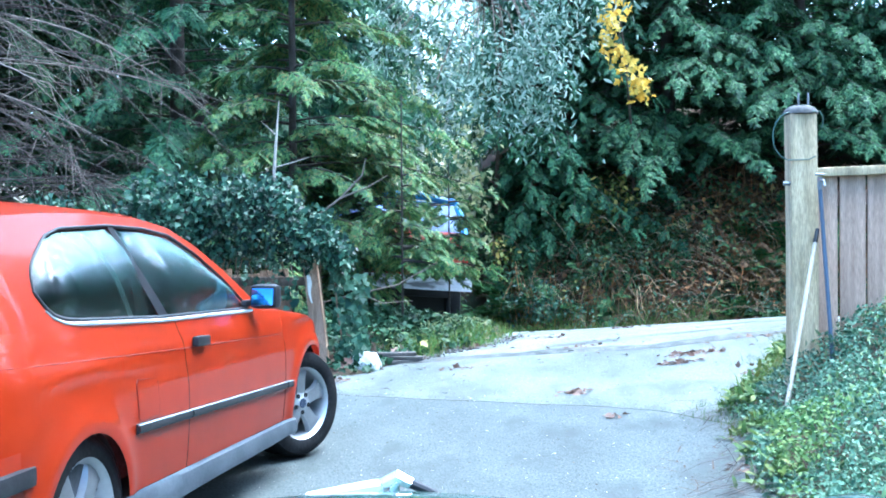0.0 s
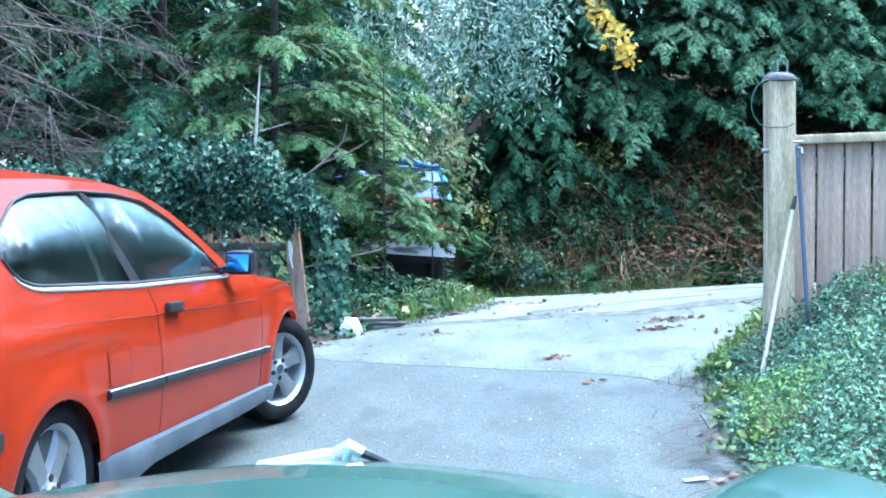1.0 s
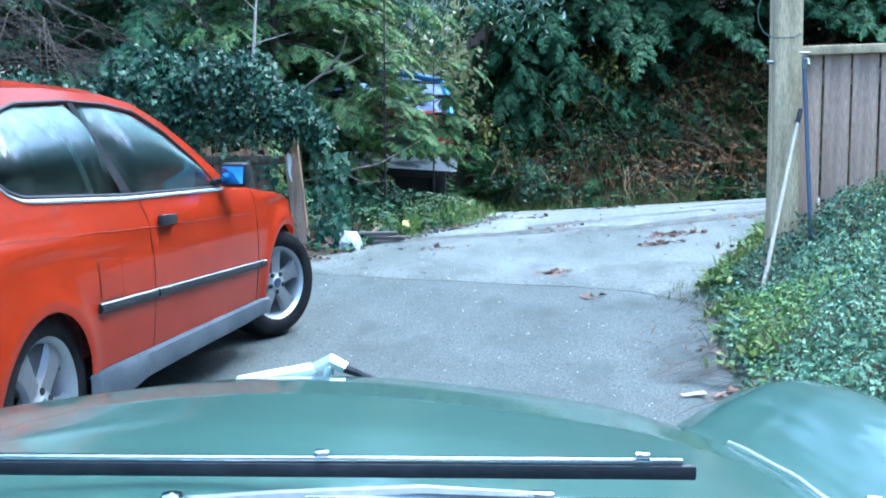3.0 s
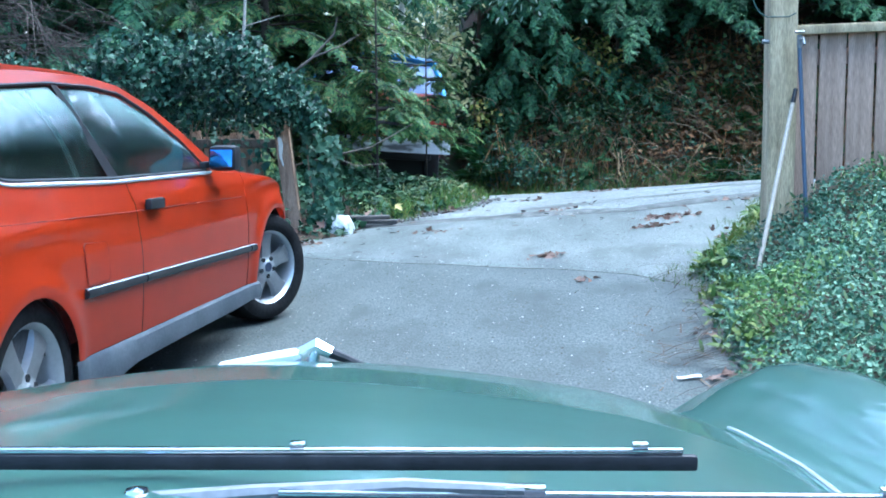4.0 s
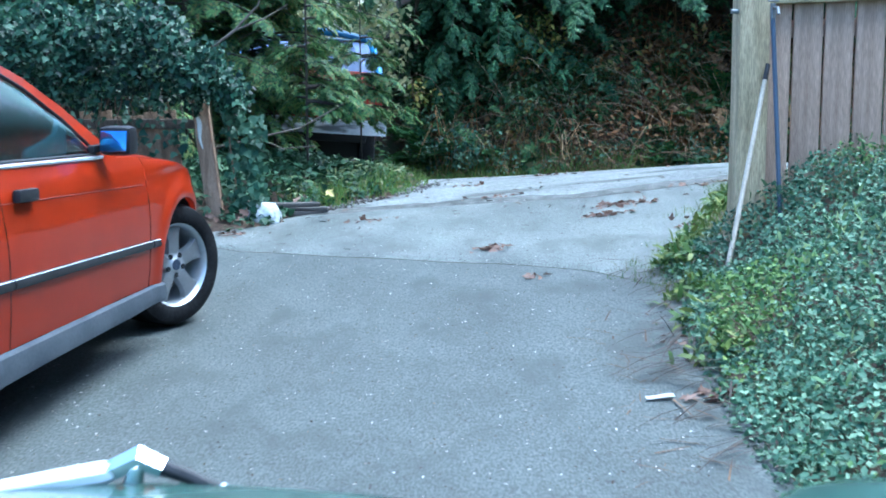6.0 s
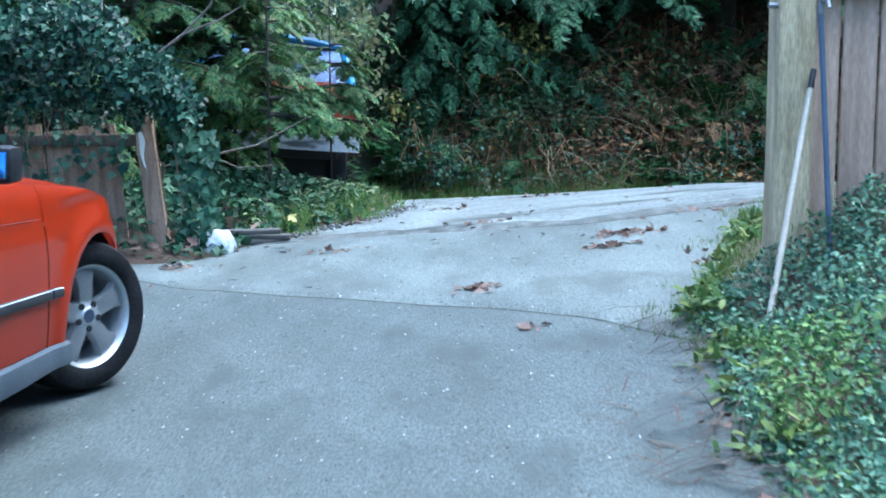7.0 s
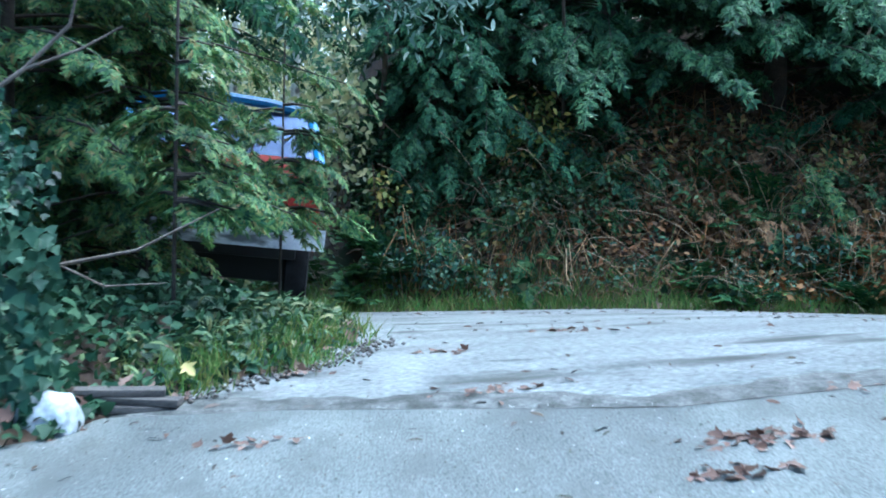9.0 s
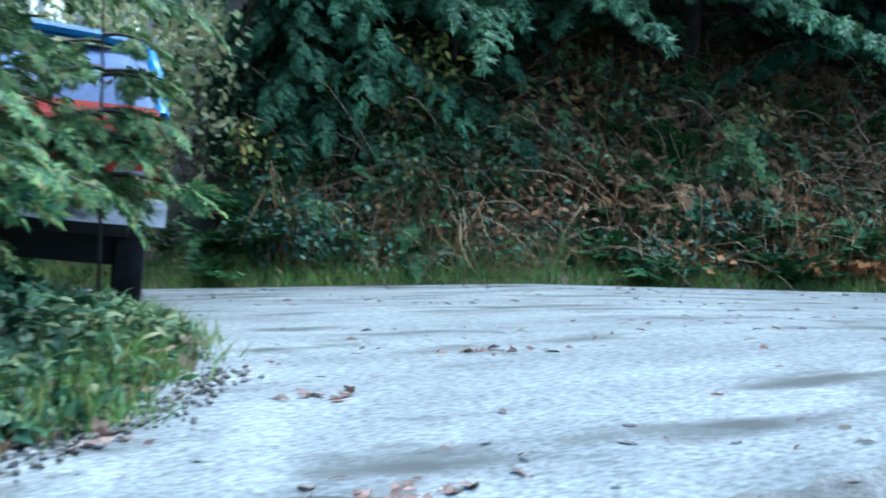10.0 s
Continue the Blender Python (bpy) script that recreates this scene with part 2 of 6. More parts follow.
def earth(x, y):
    """Height of the open ground beside and behind the paving."""
    x, y = np.asarray(x, float), np.asarray(y, float)
    z = land(x, y) - 0.07
    right = (x - right_edge(y)) * (y < 9.2)
    z = z + (0.10 * step(0.0, 0.12, right) + 0.30 * step(0.1, 1.3, right)) * (1 - step(8.0, 9.2, y))
    left = (left_edge(y) - x) * (y > 8.3)
    z = z + (0.10 * step(0.0, 0.15, left) + 0.12 * step(0.2, 1.5, left)) * (1 - step(12, 14.5, y))
    rise = 0.08 + 0.92 * step(-1.0, 0.5, x)
    z = z + 0.08 * step(17.55, 17.8, y) + rise * (0.74 * np.clip(y - 17.9, 0, 5.2) + 0.12 * np.clip(y - 23.1, 0, 60))
    return z + 0.03 * np.sin(3.1 * x + 1.7 * y) * step(17.8, 19, y)


# ground, drive and road
xs = np.unique(np.concatenate([np.linspace(-400, -30, 12), np.linspace(-30, -6, 17), np.arange(-6, 9, 0.15), np.linspace(9, 30, 20), np.linspace(30, 400, 12)]))
ys = np.unique(np.concatenate([np.linspace(-400, -20, 12), np.linspace(-20, 2, 12), np.arange(2, 24, 0.15), np.linspace(24, 60, 16), np.linspace(60, 400, 10)]))
gx, gy = np.meshgrid(xs, ys)
gz = earth(gx, gy)
verts = np.stack([gx.ravel(), gy.ravel(), gz.ravel()], 1)
ii = np.arange(len(ys) - 1)[:, None] * len(xs) + np.arange(len(xs) - 1)[None]
faces = np.stack([ii, ii + 1, ii + 1 + len(xs), ii + len(xs)], -1).reshape(-1, 4)
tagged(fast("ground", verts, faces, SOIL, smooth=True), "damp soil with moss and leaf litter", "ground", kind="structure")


def crack_y(x):
    return np.interp(x, [-6, -1.2, -0.68, 0.13, 0.83, 1.22, 1.46, 2.0], [8.5, 8.32, 7.92, 7.29, 6.72, 6.35, 5.9, 5.6]) + 0.012 * np.sin(9 * x)


def lip_y(x):
    return np.interp(x, [-40, -6, -0.66, 0.13, 1.54, 2.9, 5, 40], [9.4, 9.4, 9.32, 9.22, 8.78, 8.95, 9.2, 9.2])


def slab(name, x0, x1, low, high, mat, parent, label, nx=70, ny=60, lift=0.0, thick=0.09):
    bm = bmesh.new()
    rows = []
    for s in np.linspace(0, 1, ny):
        x = np.linspace(x0, x1, nx)
        y = low(x) + (high(x) - low(x)) * s
        z = land(x, y) + lift - 0.012 * (s < 1e-6) - 0.012 * (s > 1 - 1e-6)
        rows.append([tuple(p) for p in np.stack([x, y, z], 1)])
    sheet(bm, rows, thick)
    bmesh.ops.recalc_face_normals(bm, faces=bm.faces[:])
    return part(name, bm, mat, parent, label)


drive = empty("driveway", (0, 0, 0), "sloping driveway of weathered grey concrete slabs", "driveway", kind="structure")
slab("slab", -6, 2.6, lambda x: -9 + 0 * x, lambda x: crack_y(x) - 0.008, CONCRETE, drive, "worn grey concrete slab with pale specks", 110, 110)
slab("slab", -1.6, 3.6, lambda x: crack_y(x) + 0.008, lambda x: lip_y(x) - 0.03, CONCRETE_UP, drive, "pale concrete slab above a cracked joint", 80, 40)
road = slab("road", -60, 60, lambda x: lip_y(x) + 0.02, lambda x: 17.6 + 0 * x, ASPHALT, None, "", 260, 40, 0.003)
tagged(road, "pale worn road crossing the top of the driveway", "road", kind="structure")
bm = bmesh.new()
x = np.linspace(-3, 6, 260)
edge = 0.018 * np.sin(5.3 * x) + 0.012 * np.sin(13.7 * x + 1) + 0.008 * np.sin(31 * x)
sheet(bm, [[tuple(p) for p in np.stack([x, lip_y(x) + d + w * edge, land(x, lip_y(x) + d) + h], 1)] for d, h, w in ((-0.06, -0.004, 0.4), (-0.028, 0.003, 0.2), (0.0, 0.003, 0), (0.04, 0.006, 0), (0.10, 0.0065, -1.0), (0.17, 0.002, -3.0))])
tagged(part("gutter", bm, GUTTER), "dirt-filled gutter between the driveway and the road", "gutter", kind="structure")

# leaf and frond templates
rng = np.random.default_rng(7)


def frond_template(pairs, subs, seed=0, thin=1.0, leaf=1.0):
    """A cedar spray of small triangles: uneven side sprays along a stem, each with small leaflets."""
    v = []
    own = np.random.default_rng(seed)

    def dart(p, d, ln, w):
        n = np.array([-d[1], d[0], own.uniform(-0.6, 0.6)]) * w * thin
        v.extend([p - n, p + n, p + d * ln + np.array([0, 0, -0.03])])

    for i in range(pairs):
        t = i / pairs
        x = 0.08 + 0.86 * t
        for s in (-1, 1):
            ln = 0.40 * (1 - 0.72 * t**1.4) * own.uniform(0.55, 1.25)
            a = s * radians(54 - 18 * t + own.uniform(-12, 12))
            d = np.array([math.cos(a), math.sin(a), 0])
            p = np.array([x + own.uniform(-0.03, 0.03), 0, own.uniform(-0.05, 0.03)])
            if subs == 0:
                dart(p, d, ln, 0.05)
            for k in range(subs):
                q = p + d * ln * (0.12 + 0.78 * k / subs)
                for r in (-1, 1):
                    b = a + r * own.uniform(0.45, 0.9)
                    dart(q, np.array([math.cos(b), math.sin(b), 0]), 0.16 * leaf * (1 - 0.5 * k / subs) * own.uniform(0.7, 1.3), 0.022)
            if subs:
                dart(p + d * ln * 0.1, d, ln, 0.02)
    dart(np.array([0.0, 0, 0]), np.array([1.0, 0, 0]), 1.05, 0.012)
    v = np.array(v)
    v[:, 2] -= 0.25 * v[:, 0] ** 2 + 0.25 * v[:, 1] ** 2
    return v, np.arange(len(v)).reshape(-1, 3)


def leaf_template(kind):
    if kind == "ivy":
        v = [(0, 0, 0), (0.5, -0.3, 0.04), (1, 0, -0.14), (0.5, 0.3, 0.04), (0.14, -0.5, -0.08), (0.14, 0.5, -0.08), (0.42, 0, -0.05)]
        f = [(0, 4, 6, 6), (0, 6, 5, 5), (4, 1, 6, 6), (6, 3, 5, 5), (1, 2, 6, 6), (6, 2, 3, 3)]
        return np.array(v, float), np.array([t[:3] for t in f])
    if kind == "long":
        v = [(0, 0, 0), (0.3, -0.14, 0.05), (0.3, 0.14, 0.05), (0.7, -0.12, 0.02), (0.7, 0.12, 0.02), (1, 0, -0.12)]
        f = [(0, 1, 2), (1, 3, 4), (1, 4, 2), (3, 5, 4)]
        return np.array(v, float), np.array(f)
    if kind == "oval":
        v = [(0, 0, 0), (0.35, -0.27, 0.05), (0.5, 0, -0.03), (0.35, 0.27, 0.05), (0.75, -0.2, 0.02), (0.75, 0.2, 0.02), (1, 0, -0.08)]
        f = [(0, 1, 2), (0, 2, 3), (1, 4, 2), (2, 5, 3), (4, 6, 2), (2, 6, 5)]
        return np.array(v, float), np.array(f)
    if kind == "small":
        v = [(0, 0, 0), (0.5, -0.3, 0.06), (0.5, 0.3, 0.06), (1, 0, -0.08), (0.45, 0, -0.03)]
        return np.array(v, float), np.array([(0, 1, 4), (0, 4, 2), (1, 3, 4), (4, 3, 2)])
    if kind == "maple":
        pts = [(0, 0)]
        for a, r in ((-115, 0.45), (-95, 0.3), (-70, 0.8), (-45, 0.42), (-22, 0.7), (0, 1.0), (22, 0.7), (45, 0.42), (70, 0.8), (95, 0.3), (115, 0.45)):
            pts.append((0.25 + r * 0.75 * math.cos(radians(a)), r * 0.75 * math.sin(radians(a))))
        v = [(x, y, 0.12 * abs(y) + 0.05 * math.sin(5 * x)) for x, y in pts]
        return np.array(v, float), np.array([(0, i, i + 1) for i in range(1, len(pts) - 1)])
    v = [(0, -0.02, 0), (0.5, -0.016, 0.0), (1, 0, -0.25), (0.5, 0.016, 0.0), (0, 0.02, 0)]
    return np.array(v, float), np.array([(0, 1, 3), (0, 3, 4), (1, 2, 3)])


def unit(a):
    return a / np.maximum(np.linalg.norm(a, axis=-1, keepdims=True), 1e-9)


def scatter(template, pos, way, up, size):
    """Copies of a template as one set of arrays: at pos, pointing along way, with its face towards up."""
    tv, tf = template
    way = unit(np.asarray(way, float))
    side = unit(np.cross(up, way))
    nrm = np.cross(way, side)
    size = np.broadcast_to(np.asarray(size, float), (len(pos),))[:, None, None]
    v = (tv[None, :, 0:1] * way[:, None] + tv[None, :, 1:2] * side[:, None] + tv[None, :, 2:3] * nrm[:, None]) * size + np.asarray(pos)[:, None]
    f = tf[None] + (np.arange(len(pos)) * len(tv))[:, None, None]
    return v.reshape(-1, 3), f.reshape(-1, tf.shape[1])


FRONDS, FROND_FAR = [frond_template(5, 2, k, 1.9, 1.35) for k in range(4)], frond_template(6, 0)
FINE = [frond_template(5, 2, 10 + k, 1.9, 1.45) for k in range(5)]
FROND = FRONDS[0]
IVY_L, LONG_L, OVAL_L, MAPLE_L, BLADE, SMALL_L = (leaf_template(k) for k in ("ivy", "long", "oval", "maple", "blade", "small"))


def any_way(n, flat=1.0):
    d = rng.normal(size=(n, 3))
    d[:, 2] *= flat
    return unit(d)


def conifer(x, y, height, spread, mat, label, low=1.0, density=1.0, frond=0.42, trunk=0.16, spray=FRONDS, lean=0.0, gap=0.26, fine=True, pitch=0.15, droop=0.55, bare=0, shy=0.0):
    """A cedar: trunk, limbs that rise and droop, and flat fronds along them."""
    z0 = float(earth(x, y))
    tree = empty("conifer_tree", (x, y, z0 - 0.05), label, "tree", "conifers of the wood")
    bm = bmesh.new()
    tube(bm, [(lean * k * k * height, 0, k * height) for k in np.linspace(0, 1, 9)], [trunk * (1 - 0.9 * k) + min(0.01, trunk) for k in np.linspace(0, 1, 9)], 10)
    part("trunk", bm, LIMB, tree)
    bm = bmesh.new()
    pos, way, size = [], [], []
    h = low
    while h < height * 0.97:
        for _ in range(max(1, int(round(3 * density)))):
            a = rng.uniform(0, 2 * math.pi)
            k = h / height
            ln = spread * (1 - k) ** 0.7 * rng.uniform(0.6, 1.1) * (1 - shy * max(0, -math.cos(a)))
            if ln < 0.2:
                continue
            n = max(4, int(ln / pitch))
            s = np.linspace(0, 1, n)
            zz = h + ln * (0.18 * s - droop * s**2 + rng.uniform(-0.08, 0.08)) + 0.12 * ln * np.clip(s - 0.75, 0, 1)
            r = ln * s
            bend = rng.uniform(-0.25, 0.25)
            px = np.cos(a + bend * s) * r + lean * k * k * height
            py = np.sin(a + bend * s) * r
            line = np.stack([px, py, zz], 1)
            tube(bm, line[:: max(1, n // 5)], np.linspace(0.013, 0.003, len(line[:: max(1, n // 5)])), 4, False)
            t = unit(np.gradient(line, axis=0))
            sidev = unit(np.cross(t, [0, 0, 1.0]))
            for side in (-1, 1):
                use = s > 0.18
                m = int(use.sum())
                pos.append(line[use] + rng.normal(0, 0.02, (m, 3)))
                way.append(t[use] * rng.uniform(0.5, 1.1, (m, 1)) + side * sidev[use] * rng.uniform(0.5, 1.1, (m, 1)) + np.array([0, 0, -0.35]) * rng.uniform(0.2, 1.3, (m, 1)))
                size.append(frond * (1.1 - 0.55 * s[use]) * rng.uniform(0.7, 1.25, m))
            pos.append(line[-1:])
            way.append(t[-1:] + np.array([[0, 0, -0.2]]))
            size.append([frond * 0.9])
        h += gap * rng.uniform(0.7, 1.3)
    h = 0.3
    while bare and h < low + 0.5:
        a, ln = rng.uniform(0, 2 * math.pi), rng.uniform(0.45, 0.95) * spread
        sag, bend = rng.uniform(0.1, 0.35), rng.uniform(-0.4, 0.4)
        line = [(math.cos(a + bend * k) * ln * k, math.sin(a + bend * k) * ln * k, h + ln * (0.1 * k - sag * k * k)) for k in np.linspace(0.02, 1, 7)]
        tube(bm, line, np.linspace(0.013, 0.003, 7), 4, False)
        for k in range(3, 7):
            q = Vector(line[k])
            tube(bm, [q, q + Vector((rng.normal(0, 0.2), rng.normal(0, 0.2), -rng.uniform(0.05, 0.3)))], [0.004, 0.002], 3, False)
        h += bare * rng.uniform(0.4, 1.2)
    tagged(part("limb_work", bm, LIMB if not bare else DEADBRANCH, tree), kind="stuff")
    pos, way, size = np.concatenate(pos), np.concatenate(way), np.concatenate(size)
    up = np.array([0, 0, 1.0]) + rng.normal(0, 0.4, (len(pos), 3))
    near = (pos[:, 2] + z0 < 6.3) & fine
    if near.any():
        vs, fs, off, which = [], [], 0, rng.integers(0, len(spray), len(pos))
        for k, shape in enumerate(spray):
            pick = near & (which == k)
            v, f = scatter(shape, pos[pick], way[pick], up[pick], size[pick])
            vs.append(v), fs.append(f + off)
            off += len(v)
        fast("crown", np.concatenate(vs), np.concatenate(fs), mat, tree)
    if not near.all():
        far = ~near
        fast("treetop" if near.any() else "crown", *scatter(FROND_FAR, pos[far], way[far], up[far], size[far] * 1.15), mat, tree)
    return tree


conifer(-1.75, 11.75, 7.2, 2.45, CEDAR_LIT, "cedar with light green fronds drooping over the verge", 0.95, 1.7, 0.30, 0.04, FINE, gap=0.22, pitch=0.12, droop=0.33, shy=0.55)
conifer(-1.02, 12.25, 2.7, 1.1, CEDAR_LIT, "young light green cedar in front of the truck", 0.62, 3.0, 0.26, 0.006, FINE, gap=0.2, pitch=0.12, droop=0.34)
conifer(-0.56, 10.6, 2.3, 0.42, CEDAR_LIT, "slim light green cedar sapling on the verge", 0.78, 1.8, 0.24, 0.006, FINE, gap=0.16, pitch=0.11, droop=0.3)
conifer(-0.18, 12.3, 1.85, 0.62, CEDAR_LIT, "low light green cedar at the corner of the truck", 0.78, 2.0, 0.24, 0.005, FINE, gap=0.16, pitch=0.11, droop=0.3)
conifer(-1.7, 12.6, 2.6, 1.1, CEDAR_LIT, "small light green cedar growing against the truck", 0.42, 3.0, 0.28, 0.006, FINE, gap=0.18, pitch=0.12, droop=0.36)
conifer(-3.4, 13.6, 10, 3.0, CEDAR, "tall dark green cedar behind the ivy fence", 1.9, 1.2, 0.42, 0.11, gap=0.26, pitch=0.17, droop=0.4)
conifer(-5.6, 13.0, 12, 3.2, HEDGE, "tall dark green cedar above dead branches", 3.4, 1.6, 0.42, 0.14, pitch=0.17, bare=0.07)
conifer(-9.5, 13.0, 11, 3.6, HEDGE, "tall dark green cedar at the edge of the wood", 3.2, 1.2, 0.6, 0.2, fine=False, bare=0.1)
conifer(-4.3, 18.6, 12, 2.6, CEDAR, "tall dark green cedar beside the parked truck", 1.8, 1.3, 0.5, 0.16, fine=False)
conifer(-2.5, 20.6, 12, 2.9, CEDAR, "tall dark green cedar behind the parked truck", 3.3, 2.0, 0.6, 0.12, gap=0.24, fine=False)
conifer(-5.5, 17.0, 12, 3.4, HEDGE, "tall dark green cedar with bare lower limbs", 2.6, 1.4, 0.55, 0.2, fine=False, pitch=0.17, bare=0.12)
conifer(1.6, 20.6, 7.0, 2.5, CEDAR, "dense dark cedar on the bank", 0.3, 1.7, 0.40, 0.16, gap=0.22, pitch=0.2)
conifer(1.02, 19.9, 6.4, 1.25, CEDAR, "dense dark cedar at the end of the bank", 0.15, 2.3, 0.34, 0.05, gap=0.18, pitch=0.12)
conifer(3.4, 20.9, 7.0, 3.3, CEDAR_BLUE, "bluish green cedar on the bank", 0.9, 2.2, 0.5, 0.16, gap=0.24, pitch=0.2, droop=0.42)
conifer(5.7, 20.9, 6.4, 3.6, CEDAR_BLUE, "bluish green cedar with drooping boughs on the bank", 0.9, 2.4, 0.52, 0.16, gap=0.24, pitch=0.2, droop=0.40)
conifer(8.4, 20.9, 8.0, 3.6, CEDAR, "dark green cedar on the bank", 0.8, 2.4, 0.5, 0.2, pitch=0.18, droop=0.42)
conifer(12.2, 21.5, 8.5, 3.8, CEDAR, "dark green cedar on the bank", 0.5, 1.1, 0.6, 0.2, fine=False)
for tx, ty, low in ((-3.2, 41, 0.6), (1.9, 40, 0.6), (-9, 20, 0.5), (-7.4, 15.2, 3.0), (-13, 18, 0.5), (-6.2, 22, 0.6), (-5.6, 24.5, 1.0), (1.9, 24.5, 1.0), (2.6, 26, 0.6), (5, 26.5, 0.6), (7.5, 26, 0.6), (10.4, 26, 0.6), (14, 25, 0.6), (17, 23, 0.6), (-16, 14, 0.6)):
    conifer(tx, ty, 9.0 if ty > 35 else (5.6 if -3 < tx < 4 else (5.5 if tx > 0 else 12)), 3.6, HEDGE if tx < -4 else CEDAR, "dark green cedar in the depth of the wood", low, 1.2, 0.8, 0.2, gap=0.34, fine=False, pitch=0.22, bare=0.14 if low > 2 else 0)
# unseen trees: right row feeds the window reflections, the others shape the skylight
for tx, ty in ((8.5, 12.5), (9.5, 8.5), (9.2, 6.4), (10.5, 4.5), (9.6, 2.5), (10, 0.5), (12, -4), (-11, 8), (-12, 3), (-11.5, -3), (-7, -13), (0, -15), (7, -13)):
    conifer(tx, ty, 11.0 if tx > 8 else 5.0, 3.6, CEDAR, "dark green cedar added out of view beside the yard", 0.3, 2.0, 0.95, 0.25, gap=0.42, fine=False, pitch=0.24)
# ---- red hatchback ----
RED = surface("orange_red_paint", (0.41, 0.032, 0.004), (0.44, 0.035, 0.005), 2, 0.35, 0.0, gloss=0.25, coat=0.65, fine=8, grain=0.03, spots=((0.31, 0.024, 0.008), 9, 0.74, 0.95))
SKIRT = surface("faded_grey_plastic", (0.085, 0.104, 0.128), (0.13, 0.152, 0.178), 5, 0.6, 0.05, fine=70, grain=0.1)
BLACK = surface("black_plastic", (0.009, 0.009, 0.011), (0.02, 0.02, 0.023), 6, 0.5, 0.05, gloss=0.3)
RUBBER = surface("tyre_rubber", (0.006, 0.006, 0.0065), (0.014, 0.014, 0.015), 8, 0.75, 0.2, gloss=0.12)
ALLOY = surface("silver_alloy", (0.40, 0.41, 0.425), (0.48, 0.49, 0.505), 2, 0.33, 0.0, metal=0.6, grain=0.05)
CHROME = plain("bright_chrome", (0.82, 0.83, 0.85), 0.12, 1.0)
TRIM = plain("bright_trim", (0.75, 0.77, 0.8), 0.25, 0.6)
TINT = clear("tinted_car_glass", (0.10, 0.205, 0.185), 1.5, 0.17)
# the blue of the reflected sky is put into the mirror's colour
MIRROR = plain("mirror_glass", (0.12, 0.24, 0.50), 0.03, 1.0)
CLOTH = surface("dark_seat_cloth", (0.03, 0.032, 0.036), (0.06, 0.062, 0.07), 9, 0.9, 0.3)
BLUE_CLOTH = surface("light_blue_cloth", (0.25, 0.42, 0.62), (0.33, 0.5, 0.7), 9, 0.85, 0.3)
DARK = plain("wheel_well_dark", (0.012, 0.012, 0.012), 0.9)

FWD = Vector((0.1178, 0.993, 0.0))
RIGHT = Vector((0.993, -0.1178, 0.0))
car = empty("hatchback_car", (-1.095, 3.253, 0.0), "orange-red three-door hatchback with silver five-spoke wheels", "car")
car.matrix_world = Matrix.Translation((-1.095, 3.253, 0.0)) @ Matrix((FWD, -RIGHT, Vector((0, 0, 1)))).transposed().to_4x4()
MID = 0.80  # from the outer face of the wheels to the middle line
U_F = 2.70
WHEEL_R, ARCH_R = 0.288, 0.318


def hub_z(u):
    """Height of the wheel centres: the car stands nose up on the slope."""
    return 0.268 if u < 1.3 else 0.312


BELT = ([-0.78, -0.3, 0, 0.78, 1.69, 2.2, 2.7, 2.95, 3.2, 3.36, 3.44], [0.935, 0.935, 0.932, 0.895, 0.866, 0.848, 0.79, 0.725, 0.63, 0.56, 0.52])
ROOF = ([-0.62, -0.35, -0.17, 0.1, 0.5, 0.98, 1.23, 1.46, 1.68, 1.91, 2.0], [1.13, 1.262, 1.285, 1.30, 1.306, 1.29, 1.257, 1.178, 1.068, 0.93, 0.872])
W_TOP = ([-0.117, -0.1, -0.06, 0.0, 0.06, 0.119, 0.24, 0.62, 0.95, 1.2, 1.42, 1.63, 1.80], [1.045, 1.09, 1.135, 1.168, 1.20, 1.226, 1.25, 1.262, 1.252, 1.224, 1.14, 1.022, 0.9])
W_LOW = ([-0.117, -0.1, -0.06, 0.0, 0.05, 0.12, 0.78, 1.80], [1.045, 1.01, 0.977, 0.957, 0.951, 0.946, 0.911, 0.884])


def of(table, u):
    return float(np.interp(u, *table))


def skin(u, z):
    """How far the side stands out from the wheel faces."""
    v = 0.035 - 0.10 * ((z - 0.58) / 0.4) ** 2 * (0.35 if z < 0.58 else 1.0) + 0.012 * math.exp(-(((z - 0.79) / 0.025) ** 2))
    if z > 0.9:
        v = skin(u, 0.9) - 0.40 * (z - 0.9) - 0.12 * (z - 0.9) ** 2
    v -= 0.36 * max(0, (u - 2.8) / 0.62) ** 1.8 + 0.22 * max(0, (-0.25 - u) / 0.53) ** 2.2
    return v + 0.018 * math.exp(-(((math.hypot(u - (0 if u < 1.3 else U_F), z - hub_z(u)) - ARCH_R - 0.025) / 0.05) ** 2)) * (z < 0.8)


def cp(u, v, z, side=1):
    """A place on the car: u forward from the rear axle, v out from the right wheel faces, mirrored for side -1."""
    return Vector((u, -v if side > 0 else 2 * MID + v, z))


def low_line(u):
    z = np.interp(u, [-0.78, -0.42, 0.3, 2.36, 3.1, 3.44], [0.33, 0.33, 0.32, 0.285, 0.30, 0.33])
    for c, r in ((0.0, ARCH_R), (U_F, ARCH_R)):
        if abs(u - c) < r:
            z = max(z, hub_z(c) + math.sqrt(r * r - (u - c) ** 2))
    return float(z)


def columns(u0, u1, dense=0.02):
    us = list(np.arange(u0, u1, dense)) + [u1]
    for c in (0.0, U_F):
        us += [c + s * ARCH_R * math.cos(a) for s in (-1, 1) for a in np.linspace(0.02, 0.6, 8)]
    return sorted(u for u in set(us) if u0 <= u <= u1)


